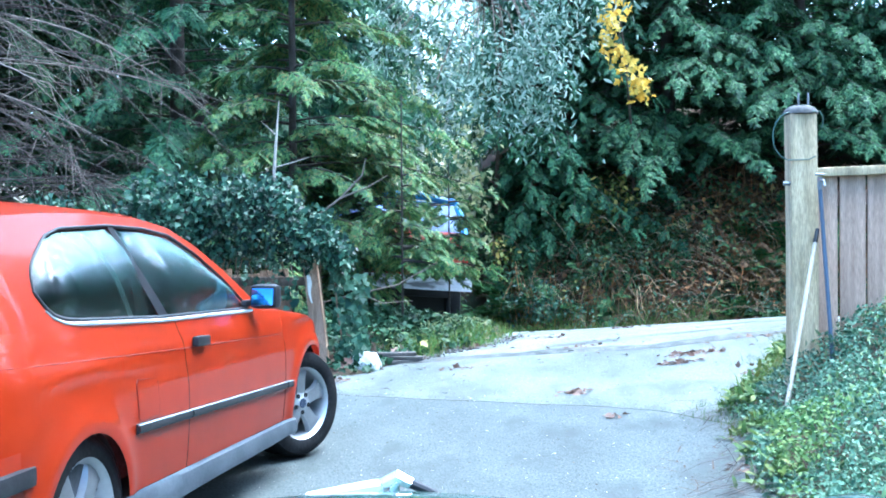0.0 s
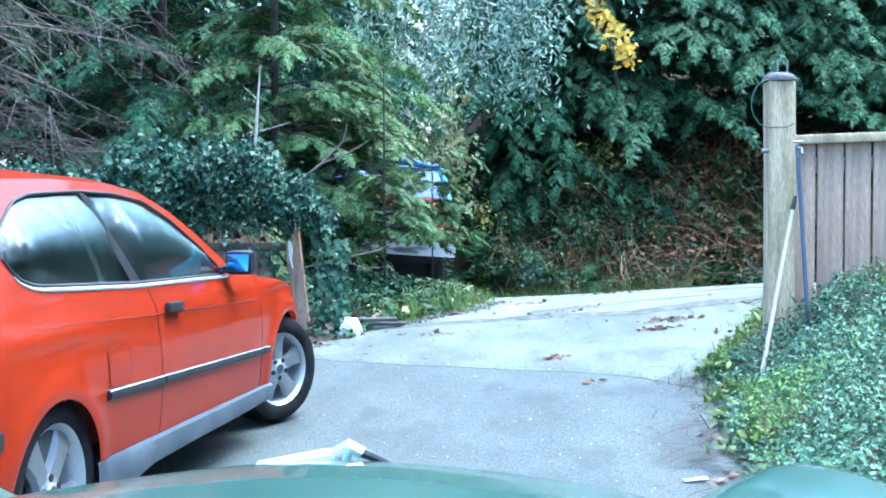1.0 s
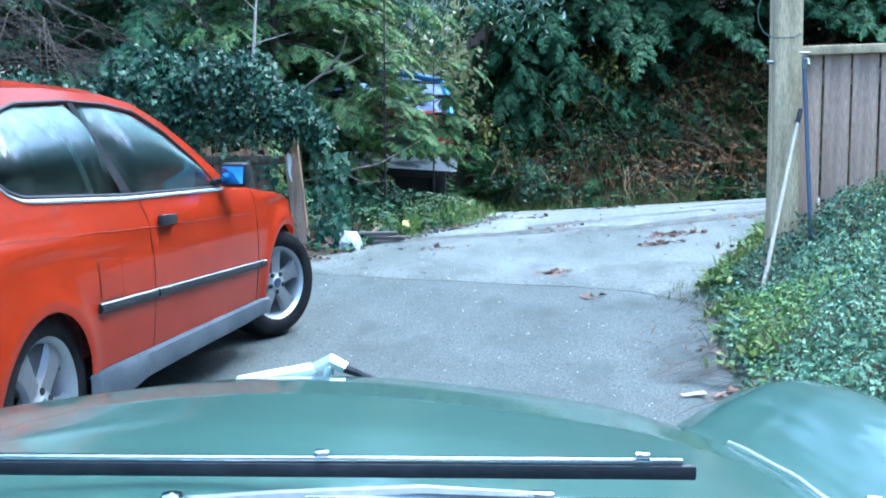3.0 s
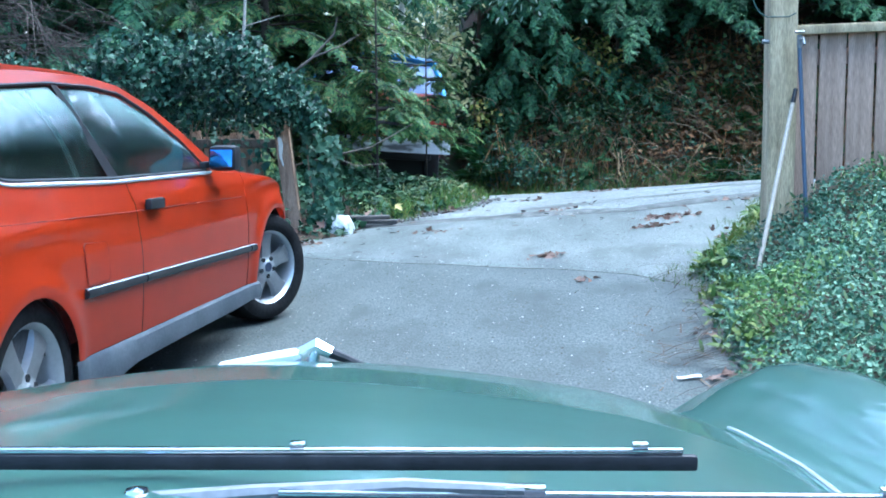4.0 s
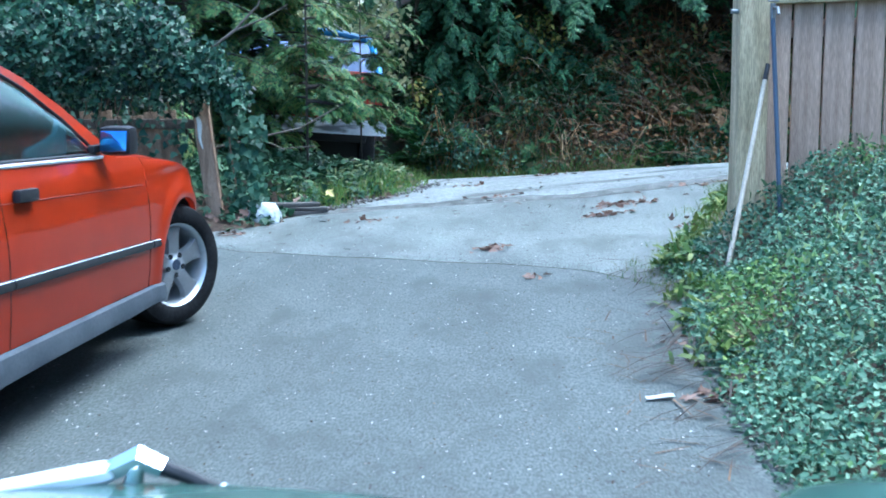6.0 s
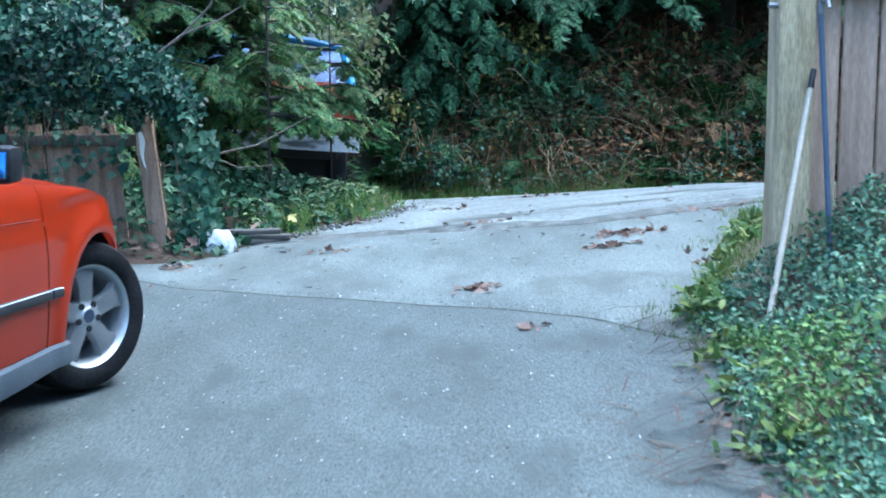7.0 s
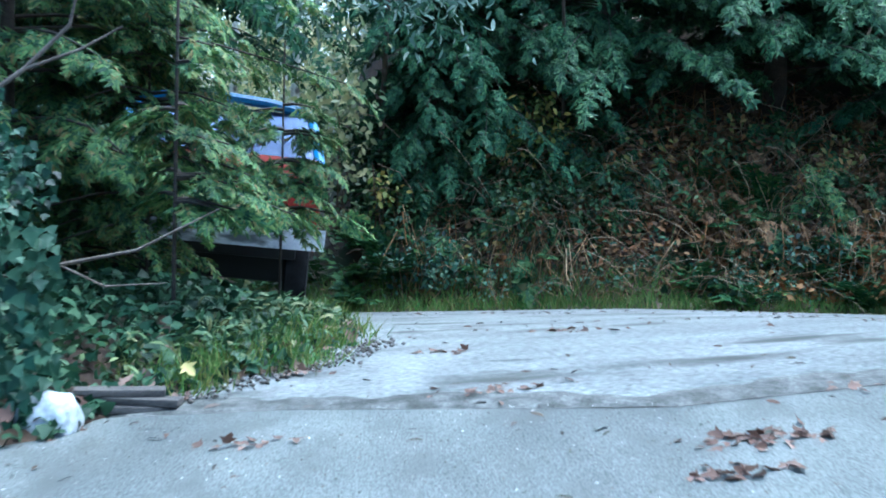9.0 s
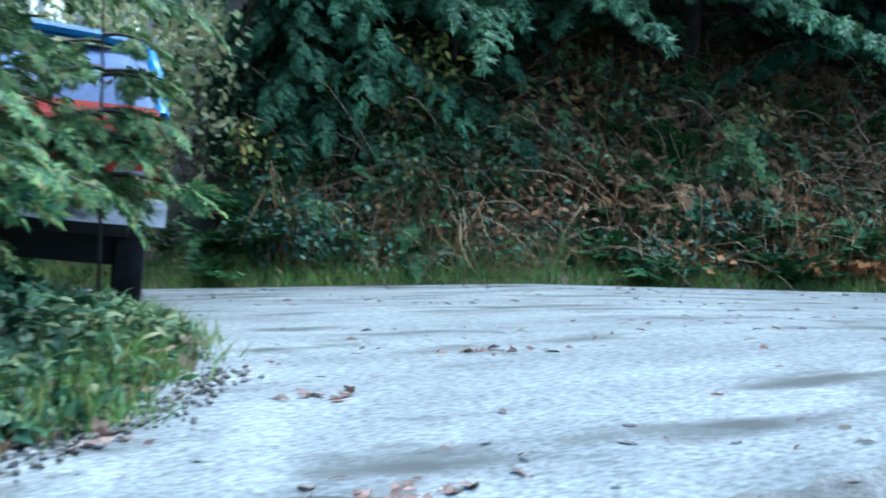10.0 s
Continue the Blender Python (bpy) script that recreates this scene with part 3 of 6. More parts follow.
def side_panel(name, u0, u1, side, label=""):
    bm = bmesh.new()
    rows = []
    for u in columns(u0, u1):
        lo, hi = low_line(u), of(BELT, u)
        zs = np.linspace(lo, hi, 15)
        rows.append([cp(u, skin(u, z), z, side) for z in zs] + [cp(u, skin(u, hi) - 0.05, hi + 0.012, side)])
    sheet(bm, rows, 0.02)
    bmesh.ops.recalc_face_normals(bm, faces=bm.faces[:])
    return part(name, bm, RED, car, label)


for side in (1, -1):
    side_panel("rear_quarter_panel", -0.78, 0.895, side)
    door = side_panel("car_door", 0.903, 2.245, side, "red car door")
    side_panel("front_wing", 2.253, 3.44, side)
    # window frame with the side opening
    bm = bmesh.new()
    up, dn = [], []
    for u in np.linspace(-0.117, 1.80, 90):
        zt, zr = of(W_TOP, u), max(of(ROOF, u), of(W_TOP, u) + 0.015)
        up.append([cp(u, skin(u, z), z, side) for z in np.linspace(zt, zr, 5)])
        zl, zb = of(W_LOW, u), of(BELT, u)
        dn.append([cp(u, skin(u, z), z, side) for z in np.linspace(zb, max(zl, zb + 0.008), 4)])
    sheet(bm, up)
    sheet(bm, dn)
    rear = [[cp(u, skin(u, z), z, side) for z in np.linspace(of(BELT, u), max(of(ROOF, u), of(BELT, u) + 0.01), 10)] for u in np.linspace(-0.70, -0.117, 24)]
    sheet(bm, rear)
    front = [[cp(u, skin(u, z), z, side) for z in np.linspace(of(BELT, u), max(of(ROOF, u), of(BELT, u) + 0.004), 5)] for u in np.linspace(1.80, 2.0, 8)]
    sheet(bm, front)
    bmesh.ops.solidify(bm, geom=bm.faces[:], thickness=0.012)
    bmesh.ops.recalc_face_normals(bm, faces=bm.faces[:])
    part("window_frame", bm, RED, car)
    # black seal round the opening
    bm = bmesh.new()
    ring = [cp(u, skin(u, of(W_TOP, u)) + 0.001, of(W_TOP, u), side) for u in np.linspace(-0.117, 1.8, 80)]
    tube(bm, ring, 0.0065, 6)
    ring = [cp(u, skin(u, of(W_LOW, u)) + 0.001, of(W_LOW, u), side) for u in np.linspace(-0.117, 1.8, 60)]
    tube(bm, ring, 0.0065, 6)
    part("window_seal", bm, BLACK, car)
    bm = bmesh.new()
    ring = [cp(u, skin(u, of(W_LOW, u) - 0.014) + 0.003, of(W_LOW, u) - 0.014, side) for u in np.linspace(-0.09, 1.85, 70)]
    tube(bm, ring, [0.003 + 0.005 * min(1, k / 8) for k in range(70)], 6)
    part("belt_trim", bm, TRIM, car, "bright trim strip under the side windows")
    for name, u0, u1 in (("rear_side_window", -0.115, 0.785), ("door_window", 0.78, 1.795)):
        bm = bmesh.new()
        rows = []
        for s in np.linspace(0, 1, 40):
            row = []
            for k in np.linspace(0, 1, 10):
                u = u0 + (u1 - u0) * s
                if name == "door_window":
                    u = max(u, u0 - 0.10 * k)
                z = of(W_LOW, u) + (of(W_TOP, u) - of(W_LOW, u)) * k
                row.append(cp(u, skin(u, z) - 0.016 + 0.046 * math.sin(math.pi * k) * min(1, 6 * s, 6 * (1 - s)), z, side))
            rows.append(row)
        sheet(bm, rows, 0.004)
        bmesh.ops.recalc_face_normals(bm, faces=bm.faces[:])
        part(name, bm, TINT, car, "dark tinted side window")
    bm = bmesh.new()
    rows = []
    for k in np.linspace(0, 1, 12):
        z = 0.895 + 0.37 * k
        row = []
        for w in np.linspace(0, 1, 4):
            u = (0.77 - 0.155 * k) + (0.09 + 0.0 * k) * w
            row.append(cp(u + 0.045 * k * (0.5 - w), skin(u, z) + 0.002, z, side))
        rows.append(row)
    sheet(bm, rows, 0.02)
    bmesh.ops.recalc_face_normals(bm, faces=bm.faces[:])
    part("door_pillar", bm, plain("matte_black_pillar", (0.006, 0.007, 0.011), 0.6), car, "black pillar between the side windows")
    # side strip, skirt, handle and mirror
    for u0, u1 in ((0.375, 0.893), (0.906, 2.243), (2.256, 2.33)):
        bm = bmesh.new()
        rows = []
        for u in np.linspace(u0, u1, 24):
            z = np.interp(u, [0.37, 2.43], [0.541, 0.461])
            w = 0.0185
            rows.append([cp(u, skin(u, z + d * w) + h, z + d * w, side) for d, h in ((-1, 0.0), (-0.8, 0.014), (0, 0.019), (0.8, 0.014), (1, 0.0))])
        sheet(bm, rows)
        bm.faces.new([v for v in bm.verts[:5]])
        bm.faces.new([v for v in bm.verts[-5:]])
        bmesh.ops.recalc_face_normals(bm, faces=bm.faces[:])
        part("side_strip", bm, BLACK, car, "black rubbing strip with a pale upper edge")
        bm = bmesh.new()
        tube(bm, [cp(u, skin(u, np.interp(u, [0.37, 2.43], [0.541, 0.461])) + 0.012, np.interp(u, [0.37, 2.43], [0.541, 0.461]) + 0.0148, side) for u in np.linspace(u0, u1, 20)], 0.0032, 5)
        part("strip_edge", bm, TRIM, car)
    bm = bmesh.new()
    rows = []
    for u in np.linspace(0.30, 2.39, 50):
        t = of(([0.3, 2.39], [0.32, 0.285]), u)
        b = of(([0.3, 0.5, 0.8, 1.2, 2.0, 2.39], [0.145, 0.172, 0.208, 0.208, 0.20, 0.205]), u)
        flare = 0.25 + 0.75 * step(0.3, 0.55, u)
        rows.append([cp(u, skin(u, t) + (h * flare if h > 0 else h), t + (b - t) * k, side) for k, h in ((0, 0.004), (0.12, 0.018), (0.6, 0.026), (0.95, 0.02), (1, -0.02), (1, -0.12))])
    sheet(bm, rows, 0.006)
    bmesh.ops.recalc_face_normals(bm, faces=bm.faces[:])
    part("side_skirt", bm, SKIRT, car, "faded grey side skirt")
    bm = bmesh.new()
    z, u = 0.795, 1.05
    m = Matrix.Rotation(radians(2), 3, "Y")
    box(0.15, 0.03, 0.043, cp(u, skin(u, z) + 0.014, z, side), 0.01, m, bm)
    handle = part("door_handle", bm, BLACK, door, "black door handle")
    handle.matrix_parent_inverse = Matrix.Identity(4)
    bm = bmesh.new()
    box(0.11, 0.03, 0.03, cp(1.80, skin(1.8, 0.9) + 0.01, 0.905, side), 0.008, None, bm)
    box(0.10, 0.135, 0.115, cp(1.83, skin(1.8, 0.9) + 0.092, 0.935, side), 0.03, None, bm)
    mir = part("door_mirror", bm, BLACK, car, "black door mirror")
    bm = bmesh.new()
    box(0.006, 0.104, 0.08, cp(1.774, skin(1.8, 0.9) + 0.092, 0.935, side), 0.002, Matrix.Rotation(radians(12), 3, "Y"), bm)
    part("mirror_glass", bm, MIRROR, mir, "mirror glass with the blue of the sky in its colour")
    # wheel well
    for c in (0.0, U_F):
        bm = bmesh.new()
        arc = np.linspace(-0.25, math.pi + 0.25, 26)
        rows = [[cp(c + (ARCH_R + 0.02) * math.cos(a), v, max(0.14, hub_z(c) + (ARCH_R + 0.02) * math.sin(a)), side) for a in arc] for v in (0.0, -0.15, -0.34)]
        sheet(bm, rows)
        wall = [cp(c + (ARCH_R + 0.02) * math.cos(a), -0.34, max(0.14, hub_z(c) + (ARCH_R + 0.02) * math.sin(a)), side) for a in arc]
        bm.faces.new([bm.verts.new(p) for p in wall])
        part("wheel_arch_liner", bm, DARK, car, "dark wheel arch lining")

for side in (1, -1):
    bm = bmesh.new()
    sheet(bm, [[cp(u, min(skin(u, z), skin(u, 0.6)) - 0.07, z, side) for z in np.linspace(0.36, of(BELT, u) + 0.01, 8)] for u in np.linspace(-0.35, 1.95, 24)], 0.012)
    sheet(bm, [[cp(u, skin(u, z) - 0.022, z, side) for z in np.linspace(max(of(W_LOW, u) - 0.02, 0.9), max(of(ROOF, u), 0.94), 8)] for u in np.linspace(-0.60, -0.13, 10)], 0.006)
    bmesh.ops.recalc_face_normals(bm, faces=bm.faces[:])
    part("door_card", bm, CLOTH, car, "dark inner lining")
bm = bmesh.new()
sheet(bm, [[(u, y, of(ROOF, u) - 0.012) for y in np.linspace(0.22, 2 * MID - 0.22, 6)] for u in np.linspace(-0.38, 1.4, 14)], 0.006)
part("headlining", bm, CLOTH, car)
# fuel flap outline on the right flank
bm = bmesh.new()
rows = [[cp(u, skin(u, z) + 0.004, z) for z in np.linspace(0.568, 0.705, 8)] for u in np.linspace(0.40, 0.582, 8)]
sheet(bm, rows, 0.004)
bmesh.ops.recalc_face_normals(bm, faces=bm.faces[:])
part("fuel_flap", bm, RED, car, "red fuel filler flap")
bm = bmesh.new()
rim = [(0.395, 0.60), (0.395, 0.70), (0.41, 0.712), (0.575, 0.70), (0.588, 0.685), (0.586, 0.575), (0.575, 0.562), (0.41, 0.566), (0.395, 0.58), (0.395, 0.60)]
tube(bm, [cp(u, skin(u, z) + 0.0030, z) for u, z in rim], 0.0013, 5)
part("flap_gap", bm, plain("dark_red_gap", (0.16, 0.015, 0.008), 0.6), car)
# dark line under the belt line, its colour standing in for a crease's shade
bm = bmesh.new()
tube(bm, [cp(u, skin(u, np.interp(u, [-0.5, 1.0, 2.3], [0.843, 0.775, 0.725])) + 0.0008, np.interp(u, [-0.5, 1.0, 2.3], [0.843, 0.775, 0.725])) for u in np.linspace(-0.5, 2.2, 50)], 0.0016, 4)
part("crease_shade_line", bm, plain("crease_shadow_paint", (0.14, 0.010, 0.004), 0.8), car, "fine dark line painted as the shade of a flank crease")

# roof, bonnet, screens, bumpers
bm = bmesh.new()
rows = []
for u in np.linspace(-0.40, 1.42, 40):
    z = of(ROOF, u)
    a, b = -skin(u, z), 2 * MID + skin(u, z)
    rows.append([(u, a + (b - a) * s, z + 0.055 * (1 - (2 * s - 1) ** 2) ** 0.7 * (1 if u > 0 else 1 + u)) for s in np.linspace(0, 1, 18)])
sheet(bm, rows, 0.015)
bmesh.ops.recalc_face_normals(bm, faces=bm.faces[:])
part("roof", bm, RED, car)
bm = bmesh.new()
rows = []
for u in np.linspace(1.98, 3.42, 36):
    z = of(BELT, u) + 0.006
    a, b = -skin(u, z) + 0.05, 2 * MID + skin(u, z) - 0.05
    rows.append([(u, a + (b - a) * s, z + 0.055 * (1 - (2 * s - 1) ** 4)) for s in np.linspace(0, 1, 18)])
sheet(bm, rows, 0.015)
bmesh.ops.recalc_face_normals(bm, faces=bm.faces[:])
part("bonnet", bm, RED, car)
for name, us in (("windscreen", (1.42, 1.98)), ("rear_screen", (-0.40, -0.70))):
    bm = bmesh.new()
    rows = []
    for k in np.linspace(0, 1, 10):
        u = us[0] + (us[1] - us[0]) * k
        z = of(ROOF, u) if us[0] > 0 else of(([-0.70, -0.40], [0.93, 1.25]), u)
        v = skin(u, z) - 0.03
        rows.append([(u + 0.05 * (1 - (2 * s - 1) ** 2) * (1 if us[0] > 0 else -0.4), -v + (2 * MID + 2 * v) * s, z + 0.03 * (1 - (2 * s - 1) ** 2)) for s in np.linspace(0, 1, 14)])
    sheet(bm, rows, 0.005)
    bmesh.ops.recalc_face_normals(bm, faces=bm.faces[:])
    part(name, bm, TINT, car, "tinted glass screen")


def bumper(name, u_side, u_end, sgn, w):
    z0, z1 = 0.32, 0.60
    path = []
    for a in np.linspace(0, 1, 30):
        t = math.pi * a
        y = MID - w * math.copysign(abs(math.cos(t)) ** 0.45, math.cos(t))
        u = u_side + (u_end - u_side) * abs(math.sin(t)) ** 0.45
        path.append((u, y))
    bm = bmesh.new()
    sheet(bm, [[(u - sgn * 0.03 * abs(k - 0.55) * 2, y, z0 + (z1 - z0) * k) for k in np.linspace(0, 1, 8)] for u, y in path], 0.03)
    bmesh.ops.recalc_face_normals(bm, faces=bm.faces[:])
    bump = part(name, bm, RED, car, "red bumper with a black strip")
    bm = bmesh.new()
    sheet(bm, [[(u + sgn * d, MID + (y - MID) * (1.0 + d * 1.2), z0 + 0.72 * (z1 - z0) + h) for d, h in ((0.0, -0.03), (0.02, -0.027), (0.026, 0.0), (0.02, 0.027), (0.0, 0.03))] for u, y in path])
    bmesh.ops.recalc_face_normals(bm, faces=bm.faces[:])
    part("bumper_strip", bm, BLACK, bump)


bumper("rear_bumper", -0.34, -0.80, -1, MID + 0.02)
bumper("front_bumper", 3.10, 3.46, 1, MID - 0.13)
bm = bmesh.new()
box(0.05, 1.36, 0.32, (-0.72, MID, 0.76), 0.02, None, bm)
part("tailgate", bm, RED, car)
for y in (0.16, 2 * MID - 0.16):
    bm = bmesh.new()
    box(0.05, 0.26, 0.13, (-0.745, y, 0.78), 0.015, None, bm)
    part("tail_lamp", bm, plain("red_lamp_glass", (0.35, 0.01, 0.01), 0.15), car, "red tail lamp")
    bm = bmesh.new()
    box(0.06, 0.28, 0.11, (3.41, y + (0.28 if y < 0.5 else -0.28), 0.60), 0.02, None, bm)
    part("headlamp", bm, plain("lamp_glass", (0.6, 0.62, 0.65), 0.08), car, "clear headlamp")
bm = bmesh.new()
box(3.6, 1.30, 0.10, (1.33, MID, 0.26), 0.03, None, bm)
part("underbody", bm, DARK, car)
bm = bmesh.new()
box(0.45, 1.42, 0.16, (1.72, MID, 0.80), 0.05, None, bm)
part("dashboard", bm, CLOTH, car)
for y in (0.42, 2 * MID - 0.42):
    bm = bmesh.new()
    box(0.5, 0.5, 0.16, (0.98, y, 0.46), 0.05, None, bm)
    box(0.14, 0.48, 0.58, (0.68, y, 0.76), 0.05, Matrix.Rotation(radians(-14), 3, "Y"), bm)
    box(0.09, 0.26, 0.17, (0.59, y, 1.12), 0.04, Matrix.Rotation(radians(-10), 3, "Y"), bm)
    part("car_seat", bm, CLOTH, car, "dark cloth seat")
bm = bmesh.new()
box(0.16, 1.3, 0.5, (-0.1, MID, 0.72), 0.06, None, bm)
box(0.5, 1.3, 0.2, (0.12, MID, 0.45), 0.06, None, bm)
part("rear_bench", bm, CLOTH, car)
bm = bmesh.new()
sheet(bm, [[(0.60 - 0.15 * k + w, 0.075 + 0.15 * k, 0.88 + 0.33 * k) for w in (-0.022, 0.022)] for k in np.linspace(0, 1, 8)], 0.003)
part("seat_belt", bm, plain("pale_belt_webbing", (0.62, 0.65, 0.64), 0.8), car, "pale seat belt behind the side window")
bm = bmesh.new()
box(0.34, 0.05, 0.14, (1.47, 0.15, 0.885), 0.02, Matrix.Rotation(radians(-8), 3, "Y"), bm)
part("cloth_bundle", bm, BLUE_CLOTH, car, "light blue cloth behind the door window")


def wheel(u, side, steer=0.0, size=WHEEL_R, rim=0.214, start=0.35):
    hub = cp(u, 0.0, hub_z(u) + 0.25 * (size - WHEEL_R), side)
    q = rim / 0.222
    s = -1 if side > 0 else 1
    turn = Matrix.Translation(hub) @ Matrix.Rotation(radians(steer), 4, "Z") @ Matrix.Diagonal((size / 0.315, s, size / 0.315, 1))
    w = new("wheel")
    w.parent = car
    w.matrix_local = turn
    bm = bmesh.new()
    lathe(bm, [(rim, 0.005), (rim + 0.01, 0.012), (0.5 * rim + 0.158, 0.014), (0.298, 0.004), (0.312, -0.02), (0.315, -0.06), (0.315, -0.15), (0.31, -0.19), (0.28, -0.21), (rim, -0.2)], 48, True)
    bmesh.ops.recalc_face_normals(bm, faces=bm.faces[:])
    part("tyre", bm, RUBBER, w, "black rubber tyre")
    bm = bmesh.new()
    lathe(bm, [(r * q, h) for r, h in ((0.214, -0.195), (0.20, -0.15), (0.196, -0.09), (0.199, -0.03), (0.211, -0.004), (0.222, 0.004), (0.225, -0.004), (0.222, -0.02), (0.222, -0.2))], 48)
    part("rim", bm, ALLOY, w, "silver alloy rim")
    for k in range(5):
        a = 2 * math.pi * k / 5 + start
        bm = bmesh.new()
        rows = []
        for r, half, h in ((0.045, 0.045, -0.012), (0.08, 0.043, -0.008), (0.125 * q, 0.044, -0.006), (0.165 * q, 0.054, -0.008), (0.19 * q, 0.070, -0.012), (0.205 * q, 0.088, -0.02)):
            ring = [(r, -half, h - 0.03), (r, -half * 0.8, h - 0.006), (r, 0, h), (r, half * 0.8, h - 0.006), (r, half, h - 0.03)]
            rows.append([(math.cos(a) * p - math.sin(a) * q, hh, math.sin(a) * p + math.cos(a) * q) for p, q, hh in ring])
        sheet(bm, rows, 0.012)
        bmesh.ops.recalc_face_normals(bm, faces=bm.faces[:])
        part("spoke", bm, ALLOY, w)
    bm = bmesh.new()
    lathe(bm, [(0.001, -0.004), (0.034, -0.004), (0.038, -0.008), (0.066, -0.012), (0.072, -0.03), (0.072, -0.06)], 32)
    part("hub", bm, ALLOY, w)
    bm = bmesh.new()
    lathe(bm, [(0.001, -0.001), (0.026, -0.001), (0.030, -0.005)], 24)
    part("hub_badge", bm, plain("blue_white_badge", (0.03, 0.04, 0.07), 0.4), w, "small round blue badge")
    for k in range(5):
        a = 2 * math.pi * (k + 0.5) / 5 + start
        bm = bmesh.new()
        lathe(bm, [(0.001, -0.006), (0.0135, -0.006), (0.0145, -0.012)], 12)
        for v in bm.verts:
            v.co += Vector((0.054 * math.cos(a), 0, 0.054 * math.sin(a)))
        part("wheel_bolt", bm, BLACK, w)
    bm = bmesh.new()
    lathe(bm, [(0.03, -0.1), (0.15, -0.1), (0.15, -0.115), (0.03, -0.115)], 32, True)
    part("brake_disc", bm, surface("rusty_steel", (0.12, 0.10, 0.09), (0.24, 0.21, 0.19), 8, 0.5, 0.1, metal=0.7), w, "dull steel brake disc")


wheel(0.03, 1, 0.0, 0.310, 0.234, 0.94)
wheel(0.03, -1, 0.0, 0.310, 0.234, 0.94)
wheel(U_F, 1, -27)
wheel(U_F, -1, -27)
# ---- gate post and fence beside the drive ----
POSTWOOD = surface("weathered_post_wood", (0.345, 0.262, 0.145), (0.585, 0.46, 0.275), 3, 0.85, 0.5, fine=60, stretch=(5, 5, 0.5), spots=((0.17, 0.145, 0.10), 2.2, 0.55, 0.75))
BOARDWOOD = surface("brown_fence_board", (0.30, 0.195, 0.135), (0.49, 0.34, 0.245), 3, 0.85, 0.5, fine=70, stretch=(6, 6, 0.4), per_piece=0.16)
GREYWOOD = surface("grey_old_board", (0.21, 0.128, 0.075), (0.40, 0.265, 0.17), 4, 0.9, 0.6, fine=70, stretch=(5, 5, 0.5), per_piece=0.2)
STEEL = plain("dull_steel", (0.22, 0.22, 0.22), 0.5, 0.6)

post = empty("gate_post", (1.985, 6.30, 0.20), "square weathered wooden gate post with a dark cap", "post")
bm = bmesh.new()
box(0.15, 0.15, 1.68, (0, 0, 0.84), 0.012, None, bm)
bmesh.ops.subdivide_edges(bm, edges=[e for e in bm.edges if abs(e.verts[0].co.z - e.verts[1].co.z) > 1], cuts=12)
for v in bm.verts:
    v.co.x += 0.006 * math.sin(2.1 * v.co.z)
part("shaft", bm, POSTWOOD, post)
bm = bmesh.new()
lathe(bm, [(0.001, 0.04), (0.05, 0.037), (0.078, 0.024), (0.094, 0.006), (0.097, -0.01), (0.09, -0.014), (0.001, -0.014)], 28)
for v in bm.verts:
    v.co = Vector((v.co.x, v.co.z, v.co.y + 1.69))
bmesh.ops.recalc_face_normals(bm, faces=bm.faces[:])
part("cap", bm, surface("dark_metal_cap", (0.035, 0.035, 0.035), (0.075, 0.073, 0.07), 9, 0.75, 0.1, gloss=0.25), post, "dark domed metal cap")
for dx in (-0.012, 0.042):
    bm = bmesh.new()
    tube(bm, [(dx, 0, 1.73), (dx, 0, 1.80)], 0.006, 8)
    part("bolt", bm, STEEL, post)
bm = bmesh.new()
tube(bm, [(-0.07 - 0.105 * math.sin(a) * (1 if a < 2.6 else 0.9), -0.085, 1.55 + 0.135 * math.cos(a)) for a in np.linspace(0.1, 2.9, 24)] + [(0.02, -0.088, 1.42), (0.06, -0.088, 1.44)], 0.0035, 6)
tube(bm, [(0.04, -0.09, 1.69), (0.085, -0.085, 1.685), (0.105, -0.07, 1.66), (0.108, -0.06, 1.62), (0.10, -0.06, 1.60)], 0.0035, 6)
part("wire_loop", bm, plain("green_wire", (0.05, 0.09, 0.075), 0.5), post, "loop of green wire")
bm = bmesh.new()
tube(bm, [(-0.07, -0.05, 1.29), (-0.11, -0.05, 1.29)], 0.012, 8)
part("hinge_pin", bm, STEEL, post)

fence = empty("board_fence", (2.075, 6.30, 0.0), "brown vertical board fence with a pale cap rail", "fence")
bm = bmesh.new()
box(0.142, 0.02, 1.0, (0, 0, 0.5), 0.004, None, bm)
first = part("board", bm, BOARDWOOD, fence)
for k in range(16):
    z0, z1 = 0.30, 1.56 + 0.035 * k * 0.155
    x0 = 0.155 * k - 0.02
    ob = first
    if k:
        ob = new("board", first.data)
        ob.parent = fence
    ob.matrix_local = pose(x0 + 0.06, -0.004 * (k % 2), z0, 0, 0, rng.uniform(-0.8, 0.8)) @ Matrix.Diagonal((1, 1, z1 - z0, 1))
bm = bmesh.new()
box(2.5, 0.10, 0.05, (1.16, -0.01, 1.592), 0.006, Matrix.Rotation(radians(-2.0), 3, "Y"), bm)
part("cap_rail", bm, POSTWOOD, fence, "pale weathered cap rail")
bm = bmesh.new()
box(2.4, 0.04, 0.085, (1.16, 0.035, 1.445), 0.004, Matrix.Rotation(radians(-2.0), 3, "Y"), bm)
box(2.4, 0.04, 0.085, (1.16, 0.035, 0.62), 0.004, None, bm)
part("back_rail", bm, BOARDWOOD, fence)

